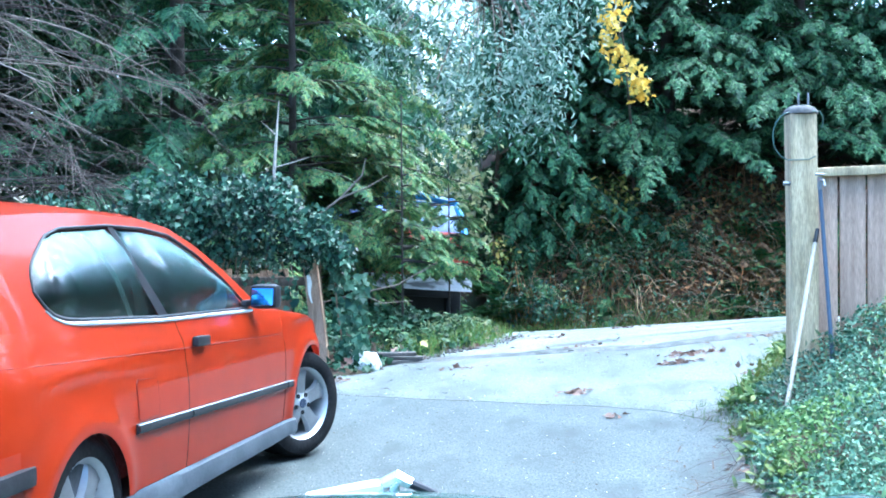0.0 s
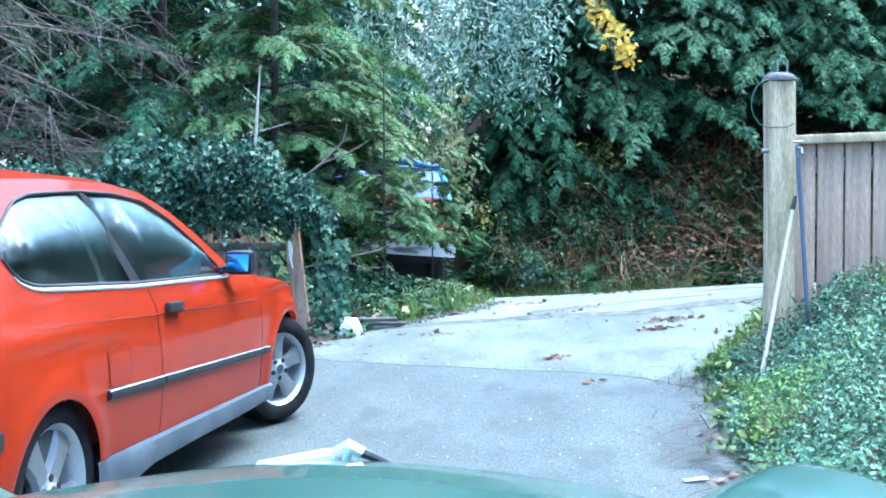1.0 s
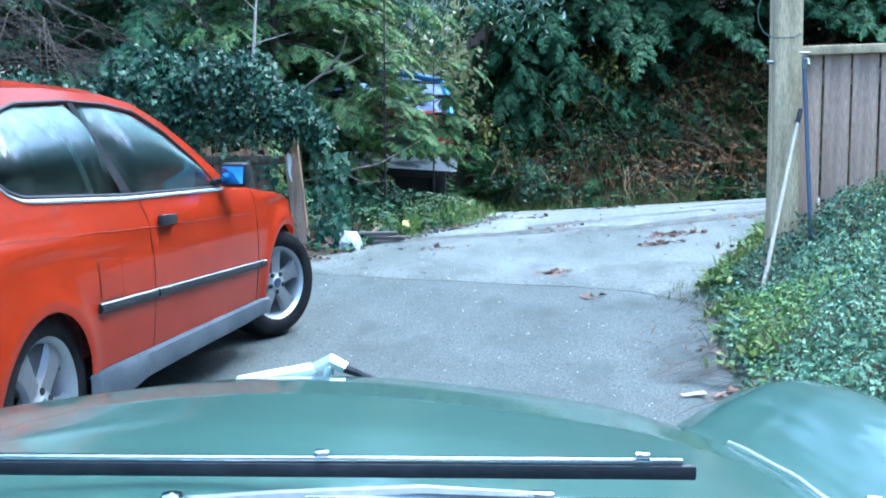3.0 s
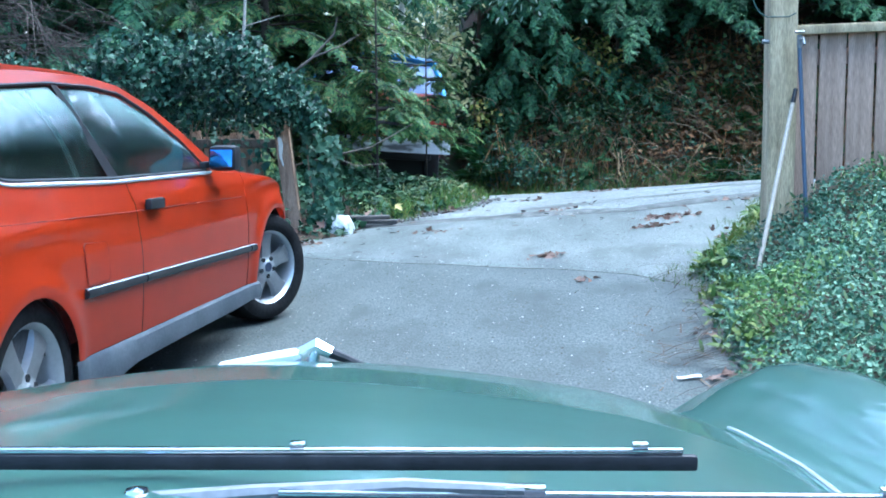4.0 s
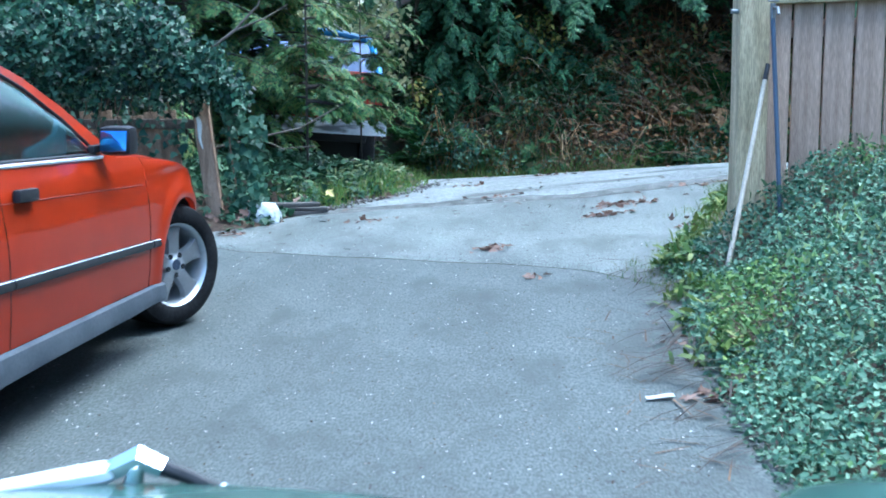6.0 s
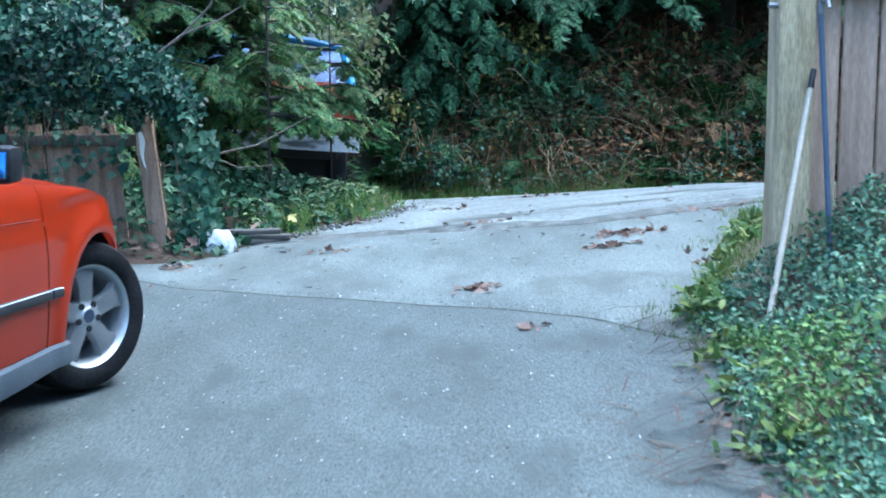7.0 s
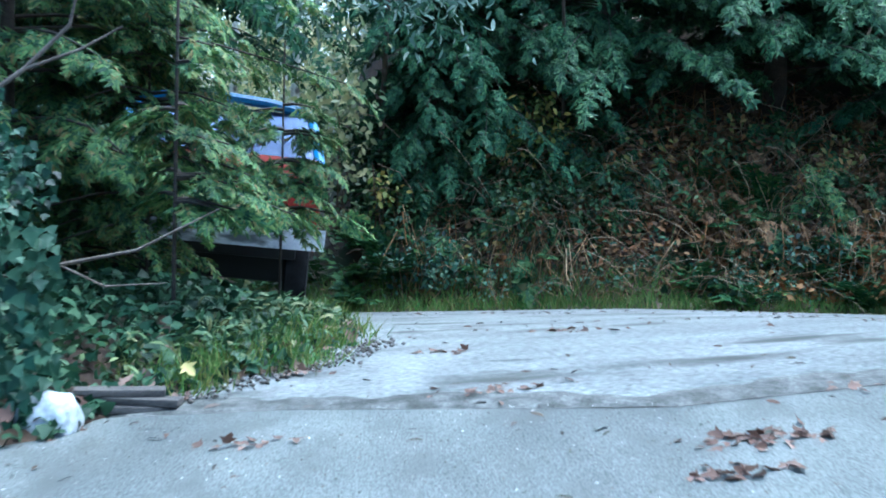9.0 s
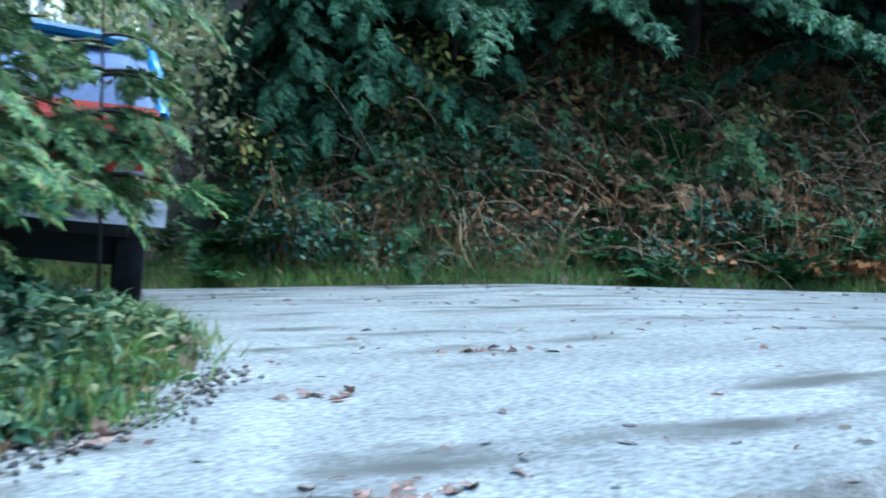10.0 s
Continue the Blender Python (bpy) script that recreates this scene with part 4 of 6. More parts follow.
pole = empty("broom_pole", (1.75, 5.78, 0.165), "pale wooden pole with a black grip leaning on the gate post", "pole")
a, b = Vector((0, 0, 0.0)), Vector((0.30, 0.42, 1.07))
bm = bmesh.new()
tube(bm, [a, a.lerp(b, 0.93)], [0.0125, 0.0115], 10)
part("shaft", bm, plain("pale_wood", (0.42, 0.36, 0.28), 0.7), pole)
bm = bmesh.new()
tube(bm, [a.lerp(b, 0.93), b], [0.013, 0.0115], 10)
part("grip", bm, BLACK, pole, "black rubber grip")

pipe = empty("water_pipe", (2.075, 6.10, 0.30), "blue-grey water pipe with a tap against the fence", "pipe")
bm = bmesh.new()
tube(bm, [(0.02, -0.08, 0), (0.0, -0.03, 0.5), (-0.03, 0.03, 1.16)], 0.0115, 10)
part("tube", bm, plain("blue_grey_plastic", (0.07, 0.09, 0.13), 0.45), pipe)
bm = bmesh.new()
tube(bm, [(-0.03, 0.03, 1.15), (-0.03, 0.03, 1.22)], 0.014, 10)
tube(bm, [(-0.03, 0.03, 1.20), (-0.03, -0.05, 1.195), (-0.03, -0.065, 1.165)], 0.008, 8)
tube(bm, [(-0.055, 0.03, 1.235), (-0.005, 0.03, 1.235)], 0.007, 6)
part("tap", bm, STEEL, pipe, "steel tap")

# ---- old fence under ivy ----
old = empty("old_fence", (-1.2, 9.2, 0.0), "old grey board fence overgrown with ivy", "fence")
first = None
for k in range(14):
    bx = -0.17 - 0.247 * k
    if first is None:
        bm = bmesh.new()
        box(0.232, 0.022, 1.0, (0, 0, 0.5), 0.006, None, bm)
        first = ob = part("board", bm, GREYWOOD, old)
    else:
        ob = new("board", first.data)
        ob.parent = old
    ob.matrix_local = pose(bx - 0.05, 0.012 * rng.uniform(-1, 1), -0.02, 0, -4 + rng.uniform(-1.2, 1.2), rng.uniform(-2, 2)) @ Matrix.Diagonal((1, 1, rng.uniform(0.82, 1.0), 1))
bm = bmesh.new()
box(3.3, 0.05, 0.07, (-1.6, -0.04, 0.85), 0.008, None, bm)
part("rail", bm, BARK, old, "dark brown rail")
end = empty("fence_post", (-1.145, 9.12, 0.0), "leaning grey fence post with a white scar", "post")
bm = bmesh.new()
box(0.115, 0.10, 1.06, (0, 0, 0.53), 0.014, Matrix.Rotation(radians(-6.5), 3, "Y"), bm)
part("shaft", bm, GREYWOOD, end)
bm = bmesh.new()
bmesh.ops.create_icosphere(bm, subdivisions=3, radius=1)
for v in bm.verts:
    z = 0.80 + 0.125 * v.co.z
    v.co = Vector((-0.022 + 0.015 * v.co.x * (1 + 0.3 * math.sin(3 * v.co.z)) + 0.006 * math.sin(4 * v.co.z) - 0.114 * (z - 0.53), -0.05 + 0.006 * v.co.y, z))
part("scar", bm, plain("white_scar", (0.72, 0.68, 0.60), 0.6), end, "patch of white paint")

# ---- ivy over the old fence ----
ivy = empty("ivy_clump", (-1.6, 9.15, 0.3), "thick clump of dark glossy ivy over the old fence", "ivy")
n = 17500
px = rng.uniform(-5.2, -0.88, n)
top = np.interp(px, [-5.2, -4.2, -3.2, -2.6, -2.25, -2.0, -1.6, -1.3, -1.1, -0.88], [1.40, 1.42, 1.38, 1.45, 1.66, 1.69, 1.58, 1.52, 1.40, 1.15]) + 0.08 * np.sin(7 * px) + 0.05 * np.sin(17 * px + 1) + rng.normal(0, 0.06, n)
bot = np.interp(px, [-5.2, -2.2, -1.7, -1.35, -1.15, -1.0, -0.88], [0.80, 0.84, 0.87, 0.89, 0.90, 0.80, 0.85]) + 0.12 * np.abs(np.sin(13 * px))
k = rng.uniform(0, 1, n) ** 0.8
pz = bot + (top - bot) * k
bulge = (0.36 + 0.13 * np.sin(8 * px + 3 * k) * np.sin(5 * k + 4 * px) + 0.06 * np.sin(21 * px - 4 * k) * np.sin(14 * k + 9 * px)) * np.clip(1 - (2 * k - 1.1) ** 2, 0, 1) ** 0.5 * (0.45 + 0.55 * k) + 0.06
py = 9.14 - bulge * rng.uniform(0.7, 1.05, n)
back = rng.uniform(0, 1, n) < 0.25
py[back] = 9.14 + 0.5 * rng.uniform(0, 1, back.sum())
pz[back] = (top - 0.05 * rng.uniform(0, 3, n))[back]
pos = np.stack([px + 1.6, py - 9.15, pz - 0.3], 1)
way = np.stack([rng.normal(0, 0.7, n), -0.35 + rng.normal(0, 0.45, n), -0.7 + rng.normal(0, 0.5, n)], 1)
up = np.stack([rng.normal(0, 0.6, n), -0.7 + rng.normal(0, 0.5, n), 0.6 + rng.normal(0, 0.5, n)], 1)
fast("foliage", *scatter(IVY_L, pos, way, up, rng.uniform(0.026, 0.060, n)), IVY, ivy)
bm = bmesh.new()
for k in range(46):
    x0 = rng.uniform(-2.6, 0.68)
    z0 = float(np.interp(x0 - 1.6, [-2.6, -1.3, -0.88], [0.8, 0.95, 0.85])) - 0.3
    ln = rng.uniform(0.1, 0.35) if x0 < 0.42 else rng.uniform(0.3, 0.75)
    tube(bm, [(x0 + 0.03 * math.sin(3 * s + k), -0.22 + 0.1 * s + 0.03 * math.sin(5 * s), z0 - ln * s + 0.15) for s in np.linspace(0, 1, 6)], 0.004, 4)
tagged(part("stem_work", bm, TWIG, ivy), kind="stuff")
m = 330
px = np.concatenate([rng.uniform(-0.6, 0.30, m // 4), rng.uniform(0.60, 0.86, m - m // 4)])
ln = np.where(px < 0.42, 0.3, 0.75)
kk = rng.uniform(0, 1, m)
pos = np.stack([px, -0.08 + rng.normal(0, 0.06, m), 0.62 - ln * kk], 1)
way = np.stack([rng.normal(0, 0.6, m), -0.4 + rng.normal(0, 0.3, m), -0.8 + rng.normal(0, 0.3, m)], 1)
fast("trailing_ivy", *scatter(IVY_L, pos, way, np.stack([rng.normal(0, 0.3, m), -1 + 0 * px, 0.4 + 0 * px], 1), rng.uniform(0.035, 0.075, m)), leafy("young_ivy_leaves", [(0.012, 0.036, 0.02), (0.03, 0.068, 0.038), (0.08, 0.135, 0.08)], 0.4), ivy)["kind"] = "stuff"


# ---- low growth ----
def carpet(name, mat, template, pick, n, size, height, label, category, upright=0.6):
    p = pick(n)
    z = earth(p[:, 0], p[:, 1])
    h = rng.uniform(0, 1, len(p)) ** 0.7 * height(p)
    pos = np.stack([p[:, 0], p[:, 1], z + h], 1)
    way = any_way(len(p), 0.6)
    up = np.array([0, -0.25, 1.0]) + rng.normal(0, upright, (len(p), 3))
    ob = fast(name, *scatter(template, pos, way, up, rng.uniform(*size, len(p))), mat)
    return tagged(ob, label, category, kind="stuff")


def in_box(x0, x1, y0, y1, keep):
    def pick(n):
        p = np.stack([rng.uniform(x0, x1, n), rng.uniform(y0, y1, n)], 1)
        return p[keep(p[:, 0], p[:, 1])]
    return pick


right_bed = in_box(1.2, 3.5, 2.0, 6.35, lambda x, y: (x - right_edge(y) > 0.03 + 0.05 * np.sin(7 * y) - 0.08 * (y < 5.3)) & ((y < 6.25) | (x > 2.08)))


def cover_top(p):
    rim = p[:, 0] - right_edge(p[:, 1])
    return (0.03 + 0.24 * step(0.05, 0.7, rim)) * (0.78 + 0.14 * np.sin(4 * p[:, 0] + 3 * p[:, 1]) + 0.14 * np.sin(11 * p[:, 0] - 8 * p[:, 1]) + 0.08 * np.sin(23 * p[:, 0] + 19 * p[:, 1]))


def lit_patch(p):
    """Where young yellow-green growth stands among the bluish leaves."""
    rim = p[:, 0] - right_edge(p[:, 1])
    waves = np.sin(5.3 * p[:, 0] + 2.1 * p[:, 1] + 0.4) + np.sin(3.7 * p[:, 1] - 6.1 * p[:, 0]) + 0.5 * np.sin(13 * p[:, 0] + 9 * p[:, 1])
    return waves + 1.5 * np.exp(-(((rim - 0.2) / 0.13) ** 2)) + rng.normal(0, 0.45, len(p)) > 1.75


def bluish(n):
    p = right_bed(n)
    return p[~lit_patch(p)]


def yellowish(n):
    p = right_bed(n)
    return p[lit_patch(p)]


carpet("ground_cover", COVER, SMALL_L, bluish, 66000, (0.016, 0.037), cover_top, "dense bluish green ground cover beside the driveway", "ground cover")
carpet("ground_cover", COVER_LIT, SMALL_L, yellowish, 60000, (0.016, 0.036), lambda p: cover_top(p) + 0.035, "yellow-green young growth among the ground cover", "ground cover")
carpet("low_ivy", leafy("verge_ivy_leaves", [(0.008, 0.026, 0.013), (0.02, 0.052, 0.025), (0.04, 0.084, 0.042), (0.08, 0.13, 0.065)], 0.5, 0.12), IVY_L, in_box(-2.8, 0.5, 8.6, 13.6, lambda x, y: (left_edge(y) - x > 0.06) & ((x > -0.98) | (y > 9.3) | ((y > 8.75) & (rng.uniform(0, 1, len(x)) < 0.35)))), 9500, (0.035, 0.085), lambda p: 0.05 + 0.18 * step(0.1, 0.8, left_edge(p[:, 1]) - p[:, 0]), "low ivy spreading over the verge", "ivy")


def blades(name, pick, n, size, label, tall=1.0):
    p = pick(n)
    z = np.maximum(earth(p[:, 0], p[:, 1]), land(p[:, 0], p[:, 1]) - 0.03)
    pos = np.stack([p[:, 0], p[:, 1], z - 0.01], 1)
    way = np.stack([rng.normal(0, 0.45, len(p)), rng.normal(0, 0.45, len(p)), tall + 0 * z], 1)
    tagged(fast(name, *scatter(BLADE, pos, way, any_way(len(p)), rng.uniform(*size, len(p))), GRASS), label, "grass", kind="stuff")


def clumps(base, spread):
    def pick(n):
        c = base(1500)[:max(4, n // 40)]
        p = c[rng.integers(0, len(c), n)]
        return p + rng.normal(0, spread, p.shape)
    return pick


blades("grass", clumps(in_box(1.2, 2.9, 5.5, 9.0, lambda x, y: (np.abs(x - right_edge(y) - 0.06) < 0.17)), 0.05), 2600, (0.035, 0.10), "grass and weeds along the driveway edge")
blades("grass", clumps(in_box(-0.6, 0.6, 9.6, 12.5, lambda x, y: (left_edge(y) - x > 0.0) & (left_edge(y) - x < 0.6)), 0.07), 4200, (0.07, 0.2), "tufts of grass along the verge")
blades("grass", in_box(-4, 13, 17.55, 18.35, lambda x, y: rng.uniform(0, 1, len(x)) < 0.85), 19000, (0.10, 0.26), "rough grass strip at the foot of the bank")
blades("grass", in_box(1.5, 2.9, 6.2, 9.0, lambda x, y: (x - right_edge(y) > -0.03) & ((x < 1.88) | (x > 2.09) | (y > 6.42))), 6500, (0.03, 0.09), "grass behind the gate post")
carpet("weeds", leafy("weed_leaves", [(0.04, 0.08, 0.02), (0.08, 0.13, 0.03), (0.17, 0.19, 0.05)], 0.5), LONG_L, clumps(in_box(1.2, 2.3, 4.6, 8.0, lambda x, y: np.abs(x - right_edge(y) - 0.08) < 0.12), 0.05), 700, (0.04, 0.09), lambda p: 0.07 + 0 * p[:, 0], "leafy weeds at the joint of the driveway", "weeds")

# upright shoots over the ground cover and dry runners that hang onto the paving
n = 3000
p = right_bed(n)
p = p[np.sin(3.1 * p[:, 0] + 1) + np.sin(2.3 * p[:, 1] + 2.0 * p[:, 0]) + rng.normal(0, 0.5, len(p)) > 0.0]
k = len(p)
deep = step(0.05, 0.7, p[:, 0] - right_edge(p[:, 1]))
pos = np.stack([p[:, 0], p[:, 1], earth(p[:, 0], p[:, 1]) + 0.03 + 0.2 * deep * rng.uniform(0.6, 1, k)], 1)
way = np.stack([rng.normal(0, 0.5, k), rng.normal(-0.1, 0.5, k), rng.uniform(0.3, 1.1, k)], 1)
tagged(fast("shoots", *scatter(LONG_L, pos, way, any_way(k), rng.uniform(0.025, 0.06, k)), leafy("light_green_shoots", [(0.06, 0.115, 0.055), (0.11, 0.18, 0.08), (0.18, 0.245, 0.105), (0.26, 0.30, 0.14)], 0.5, 0.25)), "light green shoots standing over the ground cover", "shoots", kind="stuff")
y = rng.uniform(3.6, 6.2, 150)
pos = np.stack([right_edge(y) + rng.uniform(-0.05, 0.16, 150), y, land(right_edge(y), y) + rng.uniform(0.01, 0.07, 150)], 1)
way = np.stack([-0.8 + rng.normal(0, 0.35, 150), rng.normal(0, 0.4, 150), rng.normal(-0.12, 0.12, 150)], 1)
tagged(fast("runners", *scatter((BLADE[0] * np.array([1, 0.8, 0.4]), BLADE[1]), pos, way, np.tile([0, 0, 1.0], (150, 1)), rng.uniform(0.1, 0.34, 150)), LIMB), "dark bare runners hanging onto the paving", "runners", kind="stuff")

verge = in_box(-1.0, 0.6, 9.4, 13.0, lambda x, y: (left_edge(y) - x > 0.02) & (left_edge(y) - x < 0.75))
carpet("weeds", leafy("verge_weeds", [(0.025, 0.06, 0.025), (0.05, 0.095, 0.04), (0.10, 0.145, 0.06), (0.18, 0.18, 0.08)], 0.5), LONG_L, clumps(verge, 0.08), 1500, (0.04, 0.10), lambda p: 0.04 + 0.15 * step(0.0, 0.4, left_edge(p[:, 1]) - p[:, 0]), "light green weeds on the verge", "weeds")
carpet("verge_litter", FALLEN, MAPLE_L, in_box(-1.6, 0.6, 8.7, 12.5, lambda x, y: (left_edge(y) - x > 0.0) & (left_edge(y) - x < 0.7)), 420, (0.05, 0.10), lambda p: 0.06 + 0 * p[:, 0], "brown fallen leaves on the verge", "fallen leaves")

# ---- growth on the bank ----
bank = in_box(-5, 15, 17.7, 22.5, lambda x, y: rng.uniform(0, 1, len(x)) < 1.0 - 0.12 * (y - 17.7))
carpet("bank_ivy", BRAMBLE, IVY_L, bank, 5200, (0.05, 0.12), lambda p: 0.08 + 0.38 * (0.5 + 0.5 * np.sin(1.9 * p[:, 0]) * np.sin(2.3 * p[:, 1] + p[:, 0])), "brambles and ivy covering the bank", "brambles", 0.9)


def mounds(name, mat, template, count, area, reach, leaves, size, label, category):
    """Separate bushy mounds with shade between them: leaves on the outside of uneven domes that lean out of the bank."""
    pos, way, up = [], [], []
    for _ in range(count):
        x, y = rng.uniform(*area[0]), rng.uniform(*area[1])
        r = rng.uniform(*reach)
        n = int(leaves * r * r)
        d = any_way(n)
        d[:, 2] = np.abs(d[:, 2]) * 1.2 - 0.3
        d[:, 1] -= 0.35
        d = unit(d)
        k = 1 + 0.3 * np.sin(4 * d[:, 0] + x) * np.sin(5 * d[:, 2] + y) + rng.normal(0, 0.10, n)
        p = np.array([x, y, float(earth(x, y)) + 0.15 * r]) + d * r * k[:, None] * np.array([1, 0.8, 1.1])
        ok = p[:, 2] > earth(p[:, 0], p[:, 1]) + 0.02
        pos.append(p[ok])
        way.append((d + np.array([0, -0.2, -0.9]) + rng.normal(0, 0.4, (n, 3)))[ok])
        up.append((d + rng.normal(0, 0.4, (n, 3)))[ok])
    pos, way, up = np.concatenate(pos), np.concatenate(way), np.concatenate(up)
    tagged(fast(name, *scatter(template, pos, way, up, rng.uniform(*size, len(pos))), mat), label, category, kind="stuff")


mounds("bank_shrub", HEDGE, OVAL_L, 36, ((0.2, 3.2), (18.7, 20.6)), (0.3, 0.65), 1400, (0.05, 0.10), "dark evergreen shrubs on the bank", "shrub")
mounds("bank_bramble", BRAMBLE, IVY_L, 34, ((2.2, 13), (18.3, 20.2)), (0.2, 0.5), 800, (0.05, 0.10), "dark bramble mounds on the bank", "brambles")
mounds("bank_creeper", COVER, SMALL_L, 26, ((0.3, 12), (17.95, 18.5)), (0.12, 0.3), 1500, (0.04, 0.08), "bluish low creeper at the foot of the bank", "creeper")
carpet("bank_litter", FALLEN, MAPLE_L, in_box(1.5, 14, 17.7, 21.5, lambda x, y: np.sin(1.3 * x + 0.8 * y) + rng.normal(0, 0.6, len(x)) > 0.2), 5000, (0.07, 0.15), lambda p: 0.05 + 0 * p[:, 0], "brown fallen leaves on the bank", "fallen leaves")


carpet("bank_litter", leafy("brown_bank_leaves", [(0.10, 0.045, 0.018), (0.16, 0.075, 0.03), (0.22, 0.13, 0.06), (0.08, 0.05, 0.03)], 0.7, 0.15), OVAL_L, in_box(1.6, 12.5, 18.1, 20.6, lambda x, y: np.sin(1.7 * x + 1) + np.sin(2.3 * y + x) + rng.normal(0, 0.6, len(x)) > -0.2), 8200, (0.05, 0.12), lambda p: 0.5 + 0 * p[:, 0], "brown withered leaves caught in the brambles", "withered leaves", 0.9)


def fern(x, y, r, mat):
    z = float(earth(x, y))
    n = int(rng.integers(8, 13))
    a = rng.uniform(0, 2 * math.pi, n)
    way = np.stack([np.cos(a), np.sin(a), rng.uniform(0.3, 1.6, n)], 1)
    return scatter(FROND, np.repeat([[x, y, z + 0.05]], n, 0), way, np.tile([0.0, 0, 1.0], (n, 1)) + 1e-3, r * rng.uniform(0.6, 1.2, n))


vs, fs, off = [], [], 0
for _ in range(90):
    fx, fy = rng.uniform(-2, 13), 17.8 + 3.6 * rng.uniform(0, 1) ** 1.4
    v, f = fern(fx, fy, rng.uniform(0.35, 0.65), CEDAR_LIT)
    vs.append(v), fs.append(f + off)
    off += len(v)
tagged(fast("fern", np.concatenate(vs), np.concatenate(fs), leafy("fern_fronds", [(0.02, 0.06, 0.026), (0.035, 0.09, 0.028), (0.07, 0.125, 0.03)], 0.55)), "ferns hanging from the bank", "ferns", kind="stuff")


def stems(name, count, area, length, radius, mat, label, category, droop=0.6):
    pts_v, pts_f, off = [], [], 0
    for _ in range(count):
        x, y = rng.uniform(*area[0]), rng.uniform(*area[1])
        z = float(earth(x, y))
        ln = rng.uniform(*length)
        a = rng.uniform(-math.pi, 0) + rng.normal(0, 0.4)
        lift = rng.uniform(0.2, 1.2)
        s = np.linspace(0, 1, 6)[:, None]
        d = np.array([math.cos(a), math.sin(a), 0.0])
        line = np.array([x, y, z]) + d * ln * s * 0.8 + np.array([0, 0, 1.0]) * ln * (lift * s - droop * 1.5 * s**2) + rng.normal(0, 0.02, (6, 3))
        w = np.cross(d, [0, 0, 1.0])
        r = radius * (1 - 0.6 * s)
        v = np.concatenate([line + w * r, line - w * r * 0.5 + np.array([0, 0, 1]) * r, line - w * r * 0.5 - np.array([0, 0, 1]) * r])
        f = []
        for i in range(5):
            for q, t in ((0, 6), (6, 12), (12, 0)):
                f.append([q + i, q + i + 1, t + i + 1, t + i])
        pts_v.append(v), pts_f.append(np.array(f) + off)
        off += len(v)
    tagged(fast(name, np.concatenate(pts_v), np.concatenate(pts_f), mat), label, category, kind="stuff")


stems("dry_stems", 1900, ((1.0, 14), (17.9, 21.5)), (0.25, 0.9), 0.007, STALK, "dry brown stems and dead grass on the bank", "dry stems")
stems("bramble_canes", 300, ((-1, 13), (18.2, 21.5)), (0.6, 1.6), 0.007, TWIG, "bare bramble canes on the bank", "canes", 0.4)
stems("dead_twigs", 70, ((5.9, 7.6), (18.8, 19.4)), (0.7, 1.4), 0.008, STRAW, "pale dead twigs under the cedar", "dead twigs", 0.3)

stems("bare_stems", 260, ((1.6, 13), (18.0, 20.6)), (0.7, 1.9), 0.006, STRAW, "thin pale arching stems on the bank", "stems", 0.35)
stems("dark_stems", 220, ((0.6, 13), (18.0, 20.8)), (0.5, 1.7), 0.008, TWIG, "brown woody stems tangled on the bank", "stems", 0.25)


def hanging_fronds(name, count, area, size, mat, label):
    """Withered fronds that hang over one another down the bank, in loose groups."""
    hubs = np.stack([rng.uniform(*area[0], count // 6), rng.uniform(*area[1], count // 6)], 1)
    p = hubs[rng.integers(0, len(hubs), count)] + rng.normal(0, 0.16, (count, 2))
    pos = np.stack([p[:, 0], p[:, 1], earth(p[:, 0], p[:, 1]) + rng.uniform(0.1, 0.55, count)], 1)
    way = np.stack([rng.normal(0, 0.5, count), -0.7 + rng.normal(0, 0.25, count), -0.6 + rng.normal(0, 0.4, count)], 1)
    up = np.array([0, -0.6, 0.8]) + rng.normal(0, 0.35, (count, 3))
    tagged(fast(name, *scatter(FRONDS[2], pos, way, up, rng.uniform(*size, count)), mat), label, "fronds", kind="stuff")


hanging_fronds("dead_fronds", 420, ((2.0, 12), (18.5, 20.6)), (0.18, 0.42), leafy("withered_fronds", [(0.065, 0.038, 0.02), (0.115, 0.066, 0.032), (0.17, 0.105, 0.052), (0.23, 0.135, 0.06)], 0.7, 0.15), "brown withered fern fronds hanging down the bank")
hanging_fronds("green_fronds", 300, ((1.0, 12), (18.0, 20.4)), (0.22, 0.45), leafy("bank_fern_fronds", [(0.014, 0.04, 0.018), (0.03, 0.075, 0.028), (0.06, 0.115, 0.036), (0.10, 0.15, 0.05)], 0.5, 0.2), "green fern fronds hanging down the bank")


def sprig_clumps(name, count, area, leaves, size, mat, template, label, lift=(0.2, 0.7)):
    """Loose clumps of leaves on short twigs, with open shade between the clumps."""
    pos, way = [], []
    for _ in range(count):
        x, y = rng.uniform(*area[0]), rng.uniform(*area[1])
        c = np.array([x, y - 0.1, float(earth(x, y)) + rng.uniform(*lift)])
        r = np.array([rng.uniform(0.12, 0.32), 0.14, rng.uniform(0.10, 0.26)])
        n = int(leaves * rng.uniform(0.5, 1.4))
        pos.append(c + rng.normal(0, 0.6, (n, 3)) * r)
        way.append(np.stack([rng.normal(0, 0.7, n), rng.normal(-0.3, 0.4, n), rng.normal(-0.35, 0.45, n)], 1))
    pos, way = np.concatenate(pos), np.concatenate(way)
    tagged(fast(name, *scatter(template, pos, way, np.array([0, -0.6, 0.8]) + rng.normal(0, 0.4, pos.shape), rng.uniform(*size, len(pos))), mat), label, "shrub", kind="stuff")


